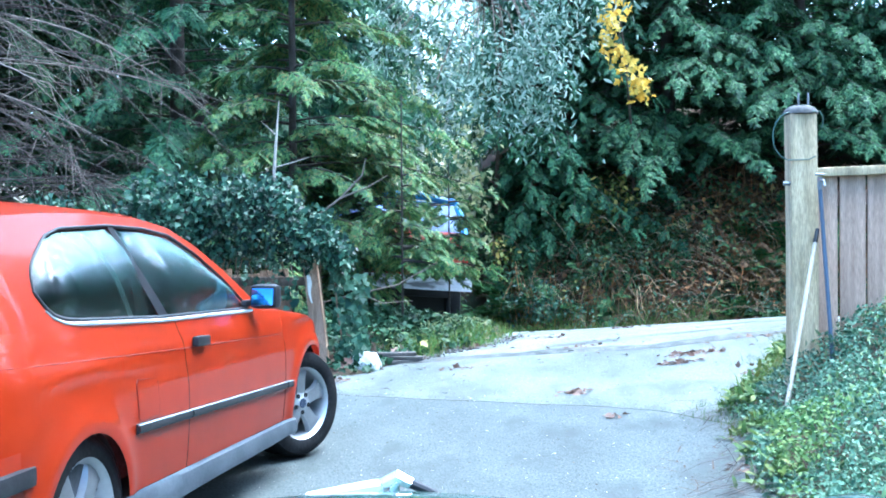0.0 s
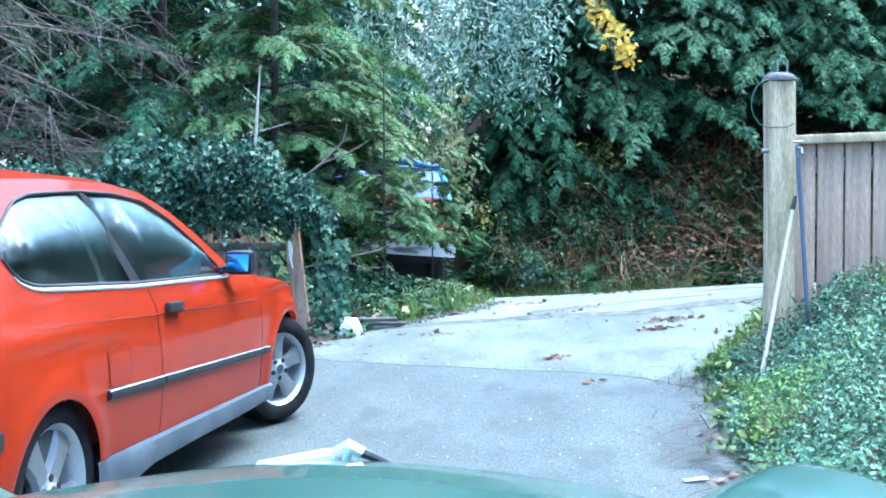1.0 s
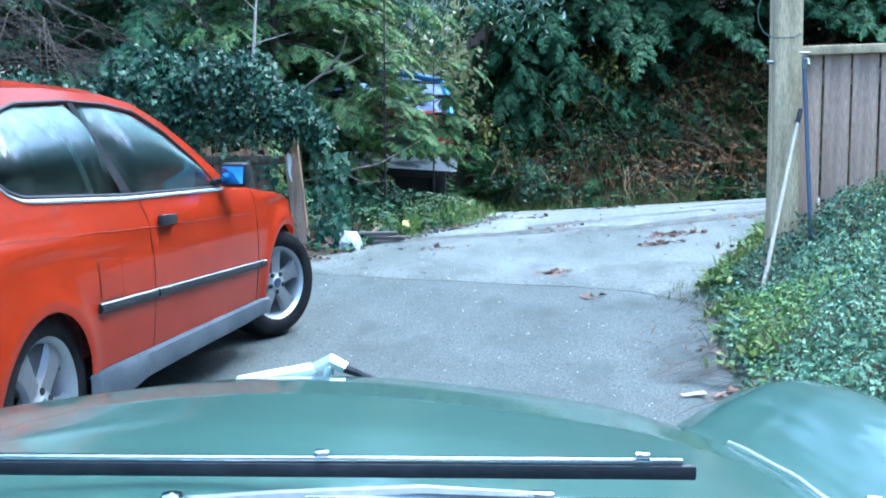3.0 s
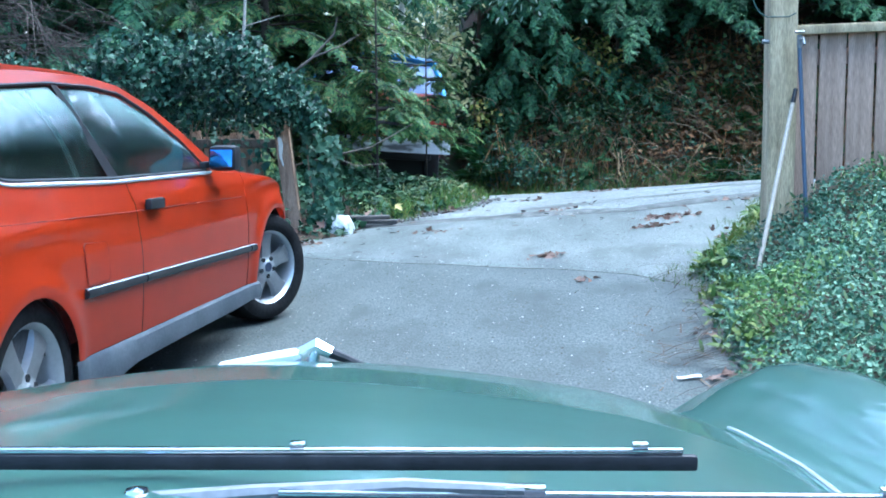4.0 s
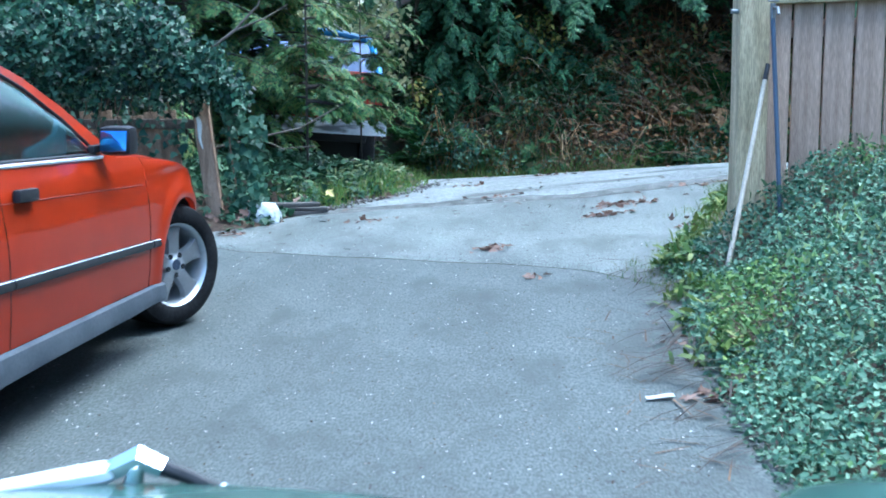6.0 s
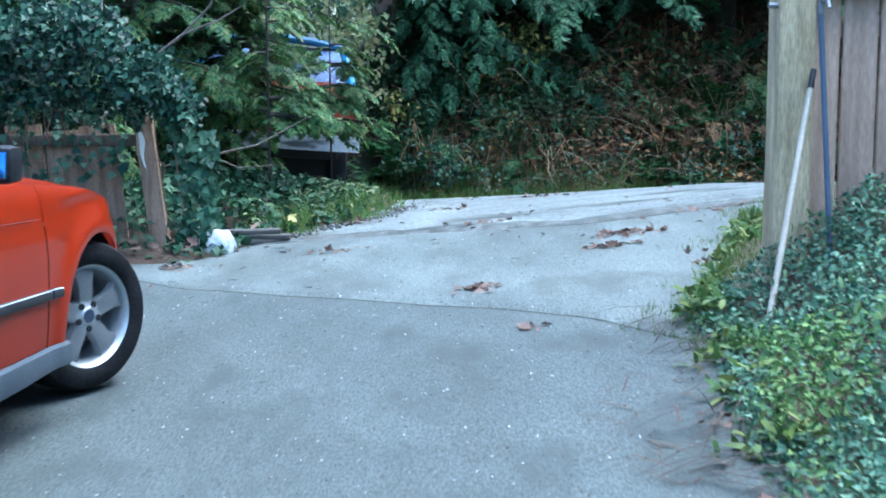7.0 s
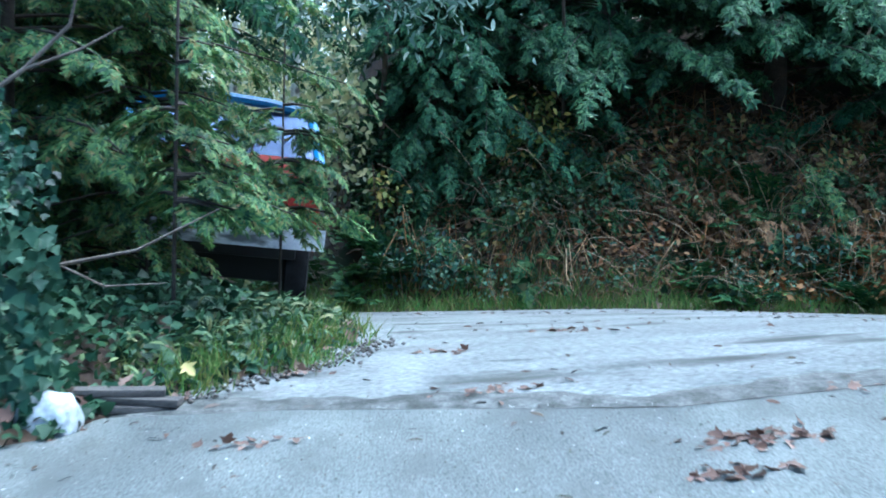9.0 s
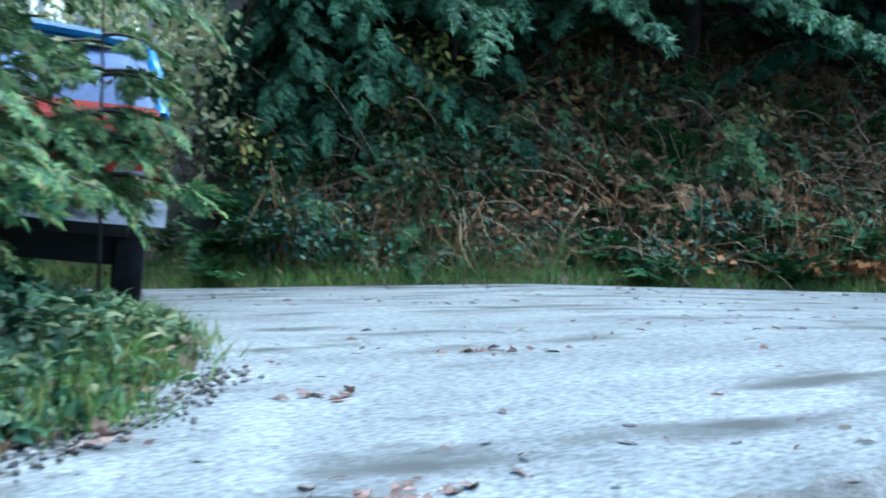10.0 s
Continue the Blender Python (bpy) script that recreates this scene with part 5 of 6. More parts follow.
sprig_clumps("bank_sprigs", 70, ((1.2, 12.5), (18.2, 20.6)), 46, (0.05, 0.11), leafy("green_bramble_leaves", [(0.012, 0.032, 0.013), (0.03, 0.065, 0.024), (0.06, 0.105, 0.035), (0.12, 0.15, 0.05)], 0.42, 0.2), OVAL_L, "clumps of green bramble leaves on the bank")
sprig_clumps("bank_sprigs", 26, ((1.6, 11), (18.4, 20.4)), 24, (0.06, 0.12), leafy("yellowing_bramble_leaves", [(0.10, 0.12, 0.03), (0.17, 0.16, 0.045), (0.22, 0.14, 0.045), (0.20, 0.09, 0.03)], 0.5, 0.25), OVAL_L, "clumps of yellowing bramble leaves on the bank")
sprig_clumps("bank_sprigs", 46, ((0.3, 12.5), (17.85, 18.7)), 50, (0.05, 0.10), leafy("bluish_bank_leaves", [(0.014, 0.036, 0.019), (0.034, 0.07, 0.036), (0.065, 0.115, 0.062), (0.10, 0.15, 0.085)], 0.45, 0.15), OVAL_L, "bluish green leaves along the foot of the bank", (0.05, 0.35))

THIN = (BLADE[0] * np.array([1, 0.5, 1]), BLADE[1])
n = 5200
p = np.stack([rng.uniform(0.6, 12, n), 17.9 + 2.9 * rng.uniform(0, 1, n) ** 1.2], 1)
p = p[np.sin(3.1 * p[:, 0] + 0.6) + np.sin(1.3 * p[:, 0] + 3.1 * p[:, 1]) + rng.normal(0, 0.8, n) > 0.2]
n = len(p)
tall = rng.uniform(0.25, 0.75, n)
hang = rng.uniform(0, 1, n) < 0.45
pos = np.stack([p[:, 0], p[:, 1], earth(p[:, 0], p[:, 1]) + np.where(hang, 0.9 * tall, 0)], 1)
way = np.stack([rng.normal(0, 0.35, n), -0.25 + rng.normal(0, 0.25, n), np.where(hang, -1.0, 1.0)], 1)
tagged(fast("dry_stalks", *scatter(THIN, pos, way, any_way(n), tall), leafy("dry_brown_stalks", [(0.075, 0.04, 0.018), (0.16, 0.085, 0.036), (0.25, 0.14, 0.06), (0.36, 0.25, 0.14), (0.28, 0.11, 0.032)], 0.8, 0.1)), "upright and hanging dry stalks on the bank", "dry stalks", kind="stuff")

n = 3600
p = np.stack([rng.uniform(0.3, 12.5, n), 17.9 + 2.9 * rng.uniform(0, 1, n)], 1)
p = p[np.sin(2.3 * p[:, 0] + 2.6) + np.sin(1.9 * p[:, 0] - 2.7 * p[:, 1]) + rng.normal(0, 0.6, n) > 0.1]
n = len(p)
tall = rng.uniform(0.25, 0.6, n)
pos = np.stack([p[:, 0], p[:, 1], earth(p[:, 0], p[:, 1]) + rng.uniform(0.3, 0.9, n) * tall], 1)
way = np.stack([rng.normal(0, 0.3, n), -0.5 + rng.normal(0, 0.25, n), -0.9 + 0 * tall], 1)
tagged(fast("hanging_grass", *scatter(THIN, pos, way, any_way(n), tall), leafy("dark_hanging_grass", [(0.02, 0.05, 0.018), (0.04, 0.085, 0.03), (0.075, 0.12, 0.04), (0.12, 0.12, 0.05)], 0.6, 0.1)), "long grass hanging down the bank", "grass", kind="stuff")


def leafy_bush(name, label, middle, reach, count, size, mat, template):
    """A loose bush: stems from the ground to its crown of single leaves."""
    x, y = middle[0], middle[1] + 0.3
    z0 = float(earth(x, y))
    bush = empty(name, (x, y, z0 - 0.03), label, "shrub")
    c = np.array([0, -0.3, middle[2] - z0])
    bm = bmesh.new()
    for _ in range(7):
        e = c + rng.normal(0, 0.5, 3) * reach
        tube(bm, [(rng.normal(0, 0.05), 0, 0), tuple(e * 0.55 + rng.normal(0, 0.05, 3)), tuple(e)], [0.012, 0.008, 0.003], 5, False)
    tagged(part("stem_work", bm, TWIG, bush), kind="stuff")
    pos = c + rng.normal(0, 0.5, (count, 3)) * reach
    way = np.stack([rng.normal(0, 0.6, count), rng.normal(-0.2, 0.5, count), rng.normal(-0.4, 0.4, count)], 1)
    fast("crown", *scatter(template, pos, way, np.array([0, -0.7, 0.7]) + rng.normal(0, 0.4, (count, 3)), rng.uniform(*size, count)), mat, bush)


YELLOWING = leafy("yellow_green_leaves", [(0.06, 0.10, 0.02), (0.13, 0.16, 0.03), (0.22, 0.20, 0.05), (0.30, 0.21, 0.05)], 0.5, 0.25)
leafy_bush("bush", "bush with yellow-green autumn leaves on the bank", (2.3, 19.5, 1.75), np.array([0.45, 0.35, 0.5]), 170, (0.07, 0.13), YELLOWING, OVAL_L)
leafy_bush("bush", "small yellow-leaved bush beside the truck", (0.42, 18.6, 1.0), np.array([0.2, 0.2, 0.35]), 60, (0.06, 0.12), YELLOWING, OVAL_L)
leafy_bush("bush", "tall loose bush with pale yellowing leaves beside the bank", (-0.1, 19.0, 1.75), np.array([0.42, 0.4, 1.3]), 460, (0.07, 0.14), FAR_LEAF, OVAL_L)
leafy_bush("bush", "bluish-leaved low bush at the foot of the bank", (5.3, 18.3, 0.42), np.array([0.6, 0.25, 0.25]), 200, (0.06, 0.11), IVY, OVAL_L)
leafy_bush("bush", "bluish-leaved low bush at the foot of the bank", (0.95, 18.1, 0.2), np.array([0.6, 0.2, 0.3]), 260, (0.05, 0.10), IVY, OVAL_L)
leafy_bush("bush", "light green sprigs hanging from the bank", (5.75, 18.9, 1.15), np.array([0.3, 0.2, 0.3]), 24, (0.25, 0.4), CEDAR_LIT, FRONDS[1])
carpet("far_bushes", FAR_LEAF, OVAL_L, in_box(-6, 1.5, 23.5, 30, lambda x, y: x < 0.2 + 0.1 * (y - 20)), 9000, (0.09, 0.19), lambda p: 0.4 + 1.5 * (0.5 + 0.5 * np.sin(1.7 * p[:, 0] + 0.9 * p[:, 1])), "yellowing bushes behind the bank", "bushes", 0.9)

# ---- broad-leaved trees ----
tree = empty("pale_leaved_tree", (0.1, 18.9, 0.20), "slender tree with pale hanging leaves over the road", "tree")
bm = bmesh.new()
tube(bm, [(0.25, 1.2, -0.2), (0.3, 0.8, 2.0), (0.35, -0.5, 3.8), (0.35, -1.9, 5.4), (0.35, -2.8, 7.2)], [0.038, 0.034, 0.03, 0.025, 0.015], 9)
part("trunk", bm, BARK, tree)
bm = bmesh.new()
centres = []
for k in range(185):
    if k < 40:
        c = np.array([rng.uniform(-0.75, 1.05), rng.uniform(-4.4, -3.4), rng.uniform(2.45, 3.5)])
    else:
        c = np.array([0.0, -3.1, 4.9]) + any_way(1)[0] * np.array([2.2, 1.9, 2.1]) * rng.uniform(0.3, 1) ** 0.5
    centres.append(c)
    if k % 3 == 0:
        root = np.array([0.15, -1.6, 4.4])
        mid = (root + c) / 2 + np.array([0, 0, 0.5])
        tube(bm, [root, mid, c], [0.018, 0.011, 0.004], 4, False)
tagged(part("limb_work", bm, BARK, tree), kind="stuff")
cc = np.repeat(np.array(centres), 46, 0)
n = len(cc)
pos = cc + rng.normal(0, 0.19, (n, 3)) * np.array([1, 1, 1.2])
way = np.stack([rng.normal(0, 0.7, n), rng.normal(0, 0.6, n), -0.6 + rng.normal(0, 0.45, n)], 1)
fast("crown", *scatter(LONG_L, pos, way, any_way(n), rng.uniform(0.07, 0.14, n)), PALE, tree)

maple = empty("young_maple", (2.75, 20.3, float(earth(2.75, 20.3)) - 0.1), "young maple with yellow autumn leaves", "tree")
bm = bmesh.new()
tube(bm, [(0, 0, 0), (-0.1, -0.5, 1.3), (-0.3, -1.5, 2.5), (-0.6, -2.3, 3.9)], [0.03, 0.025, 0.018, 0.006], 8)
tube(bm, [(-0.45, -1.9, 3.1), (-0.5, -2.2, 3.0), (-0.45, -2.3, 2.4)], [0.012, 0.008, 0.003], 5)
part("trunk", bm, BARK, maple)
n = 270
kk = rng.uniform(0, 1, n)
pos = np.stack([-0.78 + 0.5 * kk + 0.16 * np.sin(9 * kk) + rng.normal(0, 0.08, n), -2.3 + rng.normal(0, 0.2, n), 3.75 - 1.85 * kk + rng.normal(0, 0.09, n)], 1)
way = np.stack([rng.normal(0, 0.6, n), rng.normal(0, 0.6, n), -0.6 + rng.normal(0, 0.3, n)], 1)
fast("crown", *scatter(MAPLE_L, pos, way, np.stack([0 * kk, -1 + 0 * kk, 0.6 + 0 * kk], 1) + rng.normal(0, 0.5, (n, 3)), rng.uniform(0.07, 0.14, n)), YELLOW, maple)

# light birches behind the road, seen through the gap
for tx, ty in ((-2.6, 28), (-1.35, 27), (-0.75, 29.5), (-0.1, 32), (-2.0, 33), (-3.8, 31), (0.5, 36), (-1.1, 38), (-3, 38), (-5, 36)):
    birch = empty("birch_tree", (tx, ty, float(earth(tx, ty)) - 0.2), "slim pale birch with thin yellow-green leaves", "tree", "birches behind the road")
    bm = bmesh.new()
    tube(bm, [(0, 0, 0), (0.1, 0, 4), (0.0, 0.1, 9)], [0.10, 0.08, 0.03], 8)
    part("trunk", bm, surface("pale_bark", (0.45, 0.44, 0.40), (0.7, 0.69, 0.66), 6, 0.8, 0.3, spots=((0.12, 0.11, 0.10), 3, 0.6, 0.7)), birch)
    n = 1300
    pos = np.array([0, 0, 3.4]) + rng.normal(0, 1, (n, 3)) * np.array([0.75, 0.8, 2.0])
    pos = pos[pos[:, 2] > 0.1]
    n = len(pos)
    fast("crown", *scatter(OVAL_L, pos, any_way(n), any_way(n), rng.uniform(0.10, 0.2, n)), FAR_LEAF, birch)

# ---- dead branches and saplings at the old fence ----
dead = empty("dead_shrub", (-5.2, 10.6, 0.2), "tangle of bare grey dead branches", "shrub")
for k in range(72):
    bm = bmesh.new()
    z0, ln = rng.uniform(0.7, 4.2), rng.uniform(1.2, 3.3)
    a = rng.normal(-0.1, 0.35)
    lift, sag = rng.uniform(-0.05, 0.45), rng.uniform(0.25, 0.6)
    thick = rng.uniform(0.005, 0.011) if k % 9 else rng.uniform(0.016, 0.024)
    line = []
    for s in np.linspace(0, 1, 10):
        line.append((ln * s * math.cos(a) + rng.normal(0, 0.02), ln * s * math.sin(a) - 0.3 * s + rng.normal(0, 0.03), z0 + ln * (lift * s - sag * s * s) + 0.06 * math.sin(5 * s + k)))
    tube(bm, line, np.linspace(thick, 0.0025, 10), 5)
    for j in range(int(rng.integers(5, 11))):
        q = Vector(line[int(rng.integers(2, 9))])
        d = Vector((rng.uniform(0.1, 1), rng.normal(0, 0.6), rng.normal(-0.35, 0.45))).normalized() * rng.uniform(0.2, 0.75)
        tube(bm, [q, q + d * 0.5 + Vector((0, 0, 0.05)), q + d + Vector((0, 0, -0.05))], [0.0045, 0.0035, 0.0018], 4)
    part("branch", bm, DEADBRANCH if k % 9 else DEADWOOD, dead)
bm = bmesh.new()
tube(bm, [(0, 0, -0.2), (0.1, 0, 1.5), (0.0, 0.1, 3.6)], [0.09, 0.07, 0.03], 8)
part("trunk", bm, BARK, dead)

sapling = empty("bare_sapling", (-1.68, 10.05, 0.2), "thin pale dead sapling rising out of the ivy", "sapling")
bm = bmesh.new()
tube(bm, [(0, 0, 0), (0.02, -0.02, 1.3), (0.055, -0.03, 1.8), (0.09, -0.05, 2.2)], [0.019, 0.018, 0.013, 0.004], 8)
for z, dx, dz in ((1.62, 0.30, 0.08), (1.9, -0.12, 0.12)):
    tube(bm, [(0.06, -0.03, z), (0.06 + dx * 0.6, -0.05, z + dz * 0.6), (0.06 + dx, -0.1, z + dz)], [0.006, 0.004, 0.002], 5)
part("trunk", bm, PALEWOOD, sapling)
fallen = empty("fallen_branch", (-1.15, 9.55, 0.2), "bare forked branch caught in the bushes", "branch")
bm = bmesh.new()
tube(bm, [(-0.05, 0, 1.18), (0.15, 0, 1.33), (0.33, 0.02, 1.52), (0.36, 0.02, 1.66)], [0.011, 0.010, 0.008, 0.004], 6)
tube(bm, [(0.15, 0, 1.33), (0.38, 0, 1.42), (0.55, 0, 1.52)], [0.008, 0.006, 0.003], 6)
part("upper_fork", bm, DEADWOOD, fallen)
bm = bmesh.new()
tube(bm, [(-0.1, 0, 0.0), (0.0, 0, 0.46), (0.3, 0.0, 0.53), (0.62, 0, 0.60), (0.95, 0.05, 0.78)], [0.011, 0.010, 0.009, 0.007, 0.003], 6)
tube(bm, [(0.3, 0, 0.53), (0.5, -0.05, 0.45), (0.75, -0.05, 0.47)], [0.006, 0.0045, 0.0025], 5)
part("lower_limb", bm, DEADWOOD, fallen)

# ---- litter on the paving ----
def leaf_heap(x, y, n, spread, size=(0.032, 0.062)):
    n, spread = n * 2, (spread[0] * 0.75, spread[1] * 0.75)
    z = float(land(x, y))
    pos = np.stack([rng.normal(0, spread[0], n), rng.normal(0, spread[1], n), rng.uniform(0.003, 0.011, n)], 1)
    pos[:, 2] += land(x + pos[:, 0], y + pos[:, 1]) - z
    way = any_way(n, 0.15)
    heap = fast("leaf_heap", *scatter(MAPLE_L, pos, way, np.array([0, 0, 1.0]) + rng.normal(0, 0.32, (n, 3)), rng.uniform(*size, n)), FALLEN)
    heap.location = (x, y, z)
    tagged(heap, "small heap of brown fallen maple leaves on the paving", "fallen leaves", kind="stuff")


for x, y, n, sp in ((0.80, 7.16, 16, (0.09, 0.05)), (1.71, 8.21, 30, (0.13, 0.07)), (1.53, 7.88, 14, (0.11, 0.04)), (0.77, 10.32, 6, (0.07, 0.05)), (1.45, 11.08, 9, (0.16, 0.05)), (0.9, 9.2, 12, (0.16, 0.05)), (-0.38, 9.55, 12, (0.12, 0.07)), (0.05, 8.64, 8, (0.16, 0.04)), (0.92, 6.26, 3, (0.05, 0.03)), (1.46, 4.36, 46, (0.09, 0.05)), (1.42, 5.0, 8, (0.08, 0.14)), (-0.9, 8.55, 10, (0.10, 0.05)), (0.15, 10.0, 10, (0.08, 0.12)), (1.95, 7.3, 6, (0.06, 0.15)), (3.2, 10.8, 8, (0.4, 0.1)), (2.4, 8.75, 10, (0.2, 0.05))):
    leaf_heap(x, y, n, sp)

n = 5200
p = np.stack([rng.uniform(-1.6, 1.6, n), rng.uniform(1.8, 9.0, n)], 1)
p = p[(p[:, 0] < right_edge(p[:, 1]) - 0.02)]
pos = np.stack([p[:, 0], p[:, 1], land(p[:, 0], p[:, 1]) + 0.003], 1)
v, f = scatter(OVAL_L, pos, any_way(len(p), 0.1), np.tile([0, 0, 1.0], (len(p), 1)) + rng.normal(0, 0.2, (len(p), 3)), rng.uniform(0.004, 0.016, len(p)))
tagged(fast("grit", v, f, leafy("pale_grit", [(0.75, 0.75, 0.72), (0.6, 0.6, 0.57), (0.2, 0.17, 0.13), (0.08, 0.065, 0.05), (0.06, 0.05, 0.035), (0.1, 0.09, 0.075), (0.045, 0.04, 0.03)], 0.8, 0.0)), "pale petals, grit and bits of bark on the driveway", "grit", kind="stuff")
p = np.stack([rng.uniform(0.95, 1.5, 70), rng.uniform(3.6, 5.6, 70)], 1)
way = any_way(70, 0.05) + np.array([0.8, 0.2, 0])
tagged(fast("twig_litter", *scatter((BLADE[0] * np.array([1, 0.9, 0.1]), BLADE[1]), np.stack([p[:, 0], p[:, 1], land(p[:, 0], p[:, 1]) + 0.006], 1), way, np.tile([0, 0, 1.0], (70, 1)), rng.uniform(0.06, 0.24, 70)), TWIG), "small twigs along the driveway edge", "twigs", kind="stuff")

n = 1500
p = np.stack([rng.uniform(-2.0, 6.5, n), rng.uniform(7.4, 17.0, n)], 1)
p = p[((p[:, 1] > 9.5) | (p[:, 0] < right_edge(p[:, 1]) - 0.05)) & (p[:, 0] > left_edge(p[:, 1]) + 0.05) & (np.sin(1.1 * p[:, 0]) * np.sin(2.3 * p[:, 1]) + rng.normal(0, 0.4, n) > -0.1)]
n = len(p)
pos = np.stack([p[:, 0], p[:, 1], land(p[:, 0], p[:, 1]) + 0.007], 1)
tagged(fast("road_litter", *scatter(LONG_L, pos, any_way(n, 0.08) * np.array([1.5, 1, 1]), np.tile([0, 0, 1.0], (n, 1)) + rng.normal(0, 0.2, (n, 3)), rng.uniform(0.02, 0.085, n)), leafy("dirt_flecks", [(0.04, 0.038, 0.034), (0.09, 0.08, 0.07), (0.12, 0.075, 0.055), (0.06, 0.065, 0.05)], 0.9, 0.0)), "twigs, leaf bits and dirt on the road", "litter", kind="stuff")

scrap = empty("paper_scrap", (1.18, 4.36, float(land(1.18, 4.36)) + 0.006), "flat white scrap of paper on the paving", "scrap")
bm = bmesh.new()
sheet(bm, [[(x, 0.012 * (1 + abs(x) * 3) * w + 0.02 * x, 0.002 + 0.006 * abs(w) * (0.5 + 0.5 * math.sin(40 * x))) for w in (-1.6, -0.6, 0.6, 1.6)] for x in np.linspace(-0.05, 0.05, 9)], 0.0015)
part("sheet", bm, surface("soiled_white_paper", (0.62, 0.63, 0.62), (0.78, 0.79, 0.78), 20, 0.8, 0.2), scrap)

bag = empty("plastic_bag", (-0.75, 9.08, 0.08), "crumpled white plastic bag at the driveway edge", "bag")
bm = bmesh.new()
bmesh.ops.create_icosphere(bm, subdivisions=3, radius=1)
for v in bm.verts:
    d = noise.noise(v.co * 1.7) * 0.30 + noise.noise(v.co * 6) * 0.05
    v.co = Vector((v.co.x * 0.135, v.co.y * 0.10, max(-0.6, v.co.z) * 0.135)) * (1 + 0.6 * d)
    v.co.z += 0.075
part("sack", bm, surface("white_plastic", (0.30, 0.325, 0.33), (0.50, 0.52, 0.525), 14, 0.5, 0.3, fine=35), bag)
DARKWOOD = surface("dark_old_plank", (0.04, 0.036, 0.032), (0.10, 0.09, 0.08), 4, 0.9, 0.5, fine=60, stretch=(0.5, 5, 5))
planks = empty("plank_pile", (-0.52, 9.32, 0.14), "small pile of old grey planks", "planks")
for k, (dx, dz, r) in enumerate(((0.0, 0.02, 4), (0.04, 0.05, -6), (-0.03, 0.08, 9))):
    bm = bmesh.new()
    box(0.36, 0.10, 0.03, (dx, 0.02 * k, dz + 0.02), 0.006, Matrix.Rotation(radians(r), 3, "Z"), bm)
    part("plank", bm, DARKWOOD, planks)
yl = fast("yellow_leaf", *scatter(MAPLE_L, np.array([[0, 0, 0.0]]), np.array([[0.6, -0.4, -0.5]]), np.array([[0, -1, 0.8]]), 0.08), leafy("pale_yellow_leaf", [(0.55, 0.46, 0.16), (0.62, 0.52, 0.2)], 0.5, 0.3))
yl.location = (-0.33, 9.55, 0.33)
tagged(yl, "single yellow maple leaf caught on the ivy", "leaf")

n = 320
kk = rng.uniform(0, 1, n)
gx_ = np.interp(kk, [0, 0.4, 1], [-0.35, 0.22, 0.5]) + rng.normal(0, 0.07, n)
gy_ = np.interp(kk, [0, 0.4, 1], [9.5, 10.1, 10.9]) + rng.normal(0, 0.07, n)
pos = np.stack([gx_, gy_, land(gx_, gy_) + 0.012], 1)
stone = (np.array([(1, 0, 0), (-1, 0.1, 0), (0, 0.8, 0.1), (0.1, -0.8, 0), (0, 0, 0.6), (0, 0, -0.5)], float), np.array([(0, 2, 4), (2, 1, 4), (1, 3, 4), (3, 0, 4), (2, 0, 5), (1, 2, 5), (3, 1, 5), (0, 3, 5)]))
tagged(fast("gravel", *scatter(stone, pos, any_way(n, 0.2), np.tile([0, 0, 1.0], (n, 1)) + rng.normal(0, 0.2, (n, 3)), rng.uniform(0.006, 0.020, n)), leafy("gravel_stones", [(0.03, 0.026, 0.022), (0.07, 0.062, 0.052), (0.13, 0.12, 0.11), (0.26, 0.25, 0.24)], 0.8, 0.0)), "loose gravel along the verge", "gravel", kind="stuff")
carpet("bank_litter", leafy("rusty_fallen_leaves", [(0.16, 0.06, 0.02), (0.26, 0.11, 0.035), (0.30, 0.17, 0.07)], 0.7, 0.1), MAPLE_L, in_box(4.6, 10, 17.75, 18.9, lambda x, y: rng.uniform(0, 1, len(x)) < 0.4 + 0.5 * (np.sin(2.1 * x) > 0)), 3600, (0.07, 0.14), lambda p: 0.25 + 0 * p[:, 0], "rusty fallen leaves at the foot of the bank", "fallen leaves")
# ---- green classic car whose bonnet shows below the view ----
GREEN = surface("sea_green_paint", (0.082, 0.172, 0.142), (0.092, 0.187, 0.155), 1.5, 0.35, 0.0, coat=1.0, fine=25, grain=0.04, spots=((0.10, 0.205, 0.172), 4, 0.6, 0.8))
XC = 0.07
classic = empty("classic_car", (XC, 0.965, -0.008), "sea-green classic car with rounded wings and a hood ornament", "car")
ZC = ([0.40, 0.6, 0.8, 1.0, 1.2, 1.34, 1.46, 1.56, 1.63, 1.66], [0.925, 0.915, 0.898, 0.87, 0.832, 0.80, 0.75, 0.67, 0.55, 0.42])


def bonnet_z(dx, y):
    return of(ZC, y) - 0.19 * abs(dx) ** 1.7 - 0.25 * max(0, abs(dx) - 0.42) ** 1.5


def half(y):
    return of(([0.4, 0.8, 1.2, 1.45, 1.66], [0.62, 0.605, 0.56, 0.50, 0.40]), y)


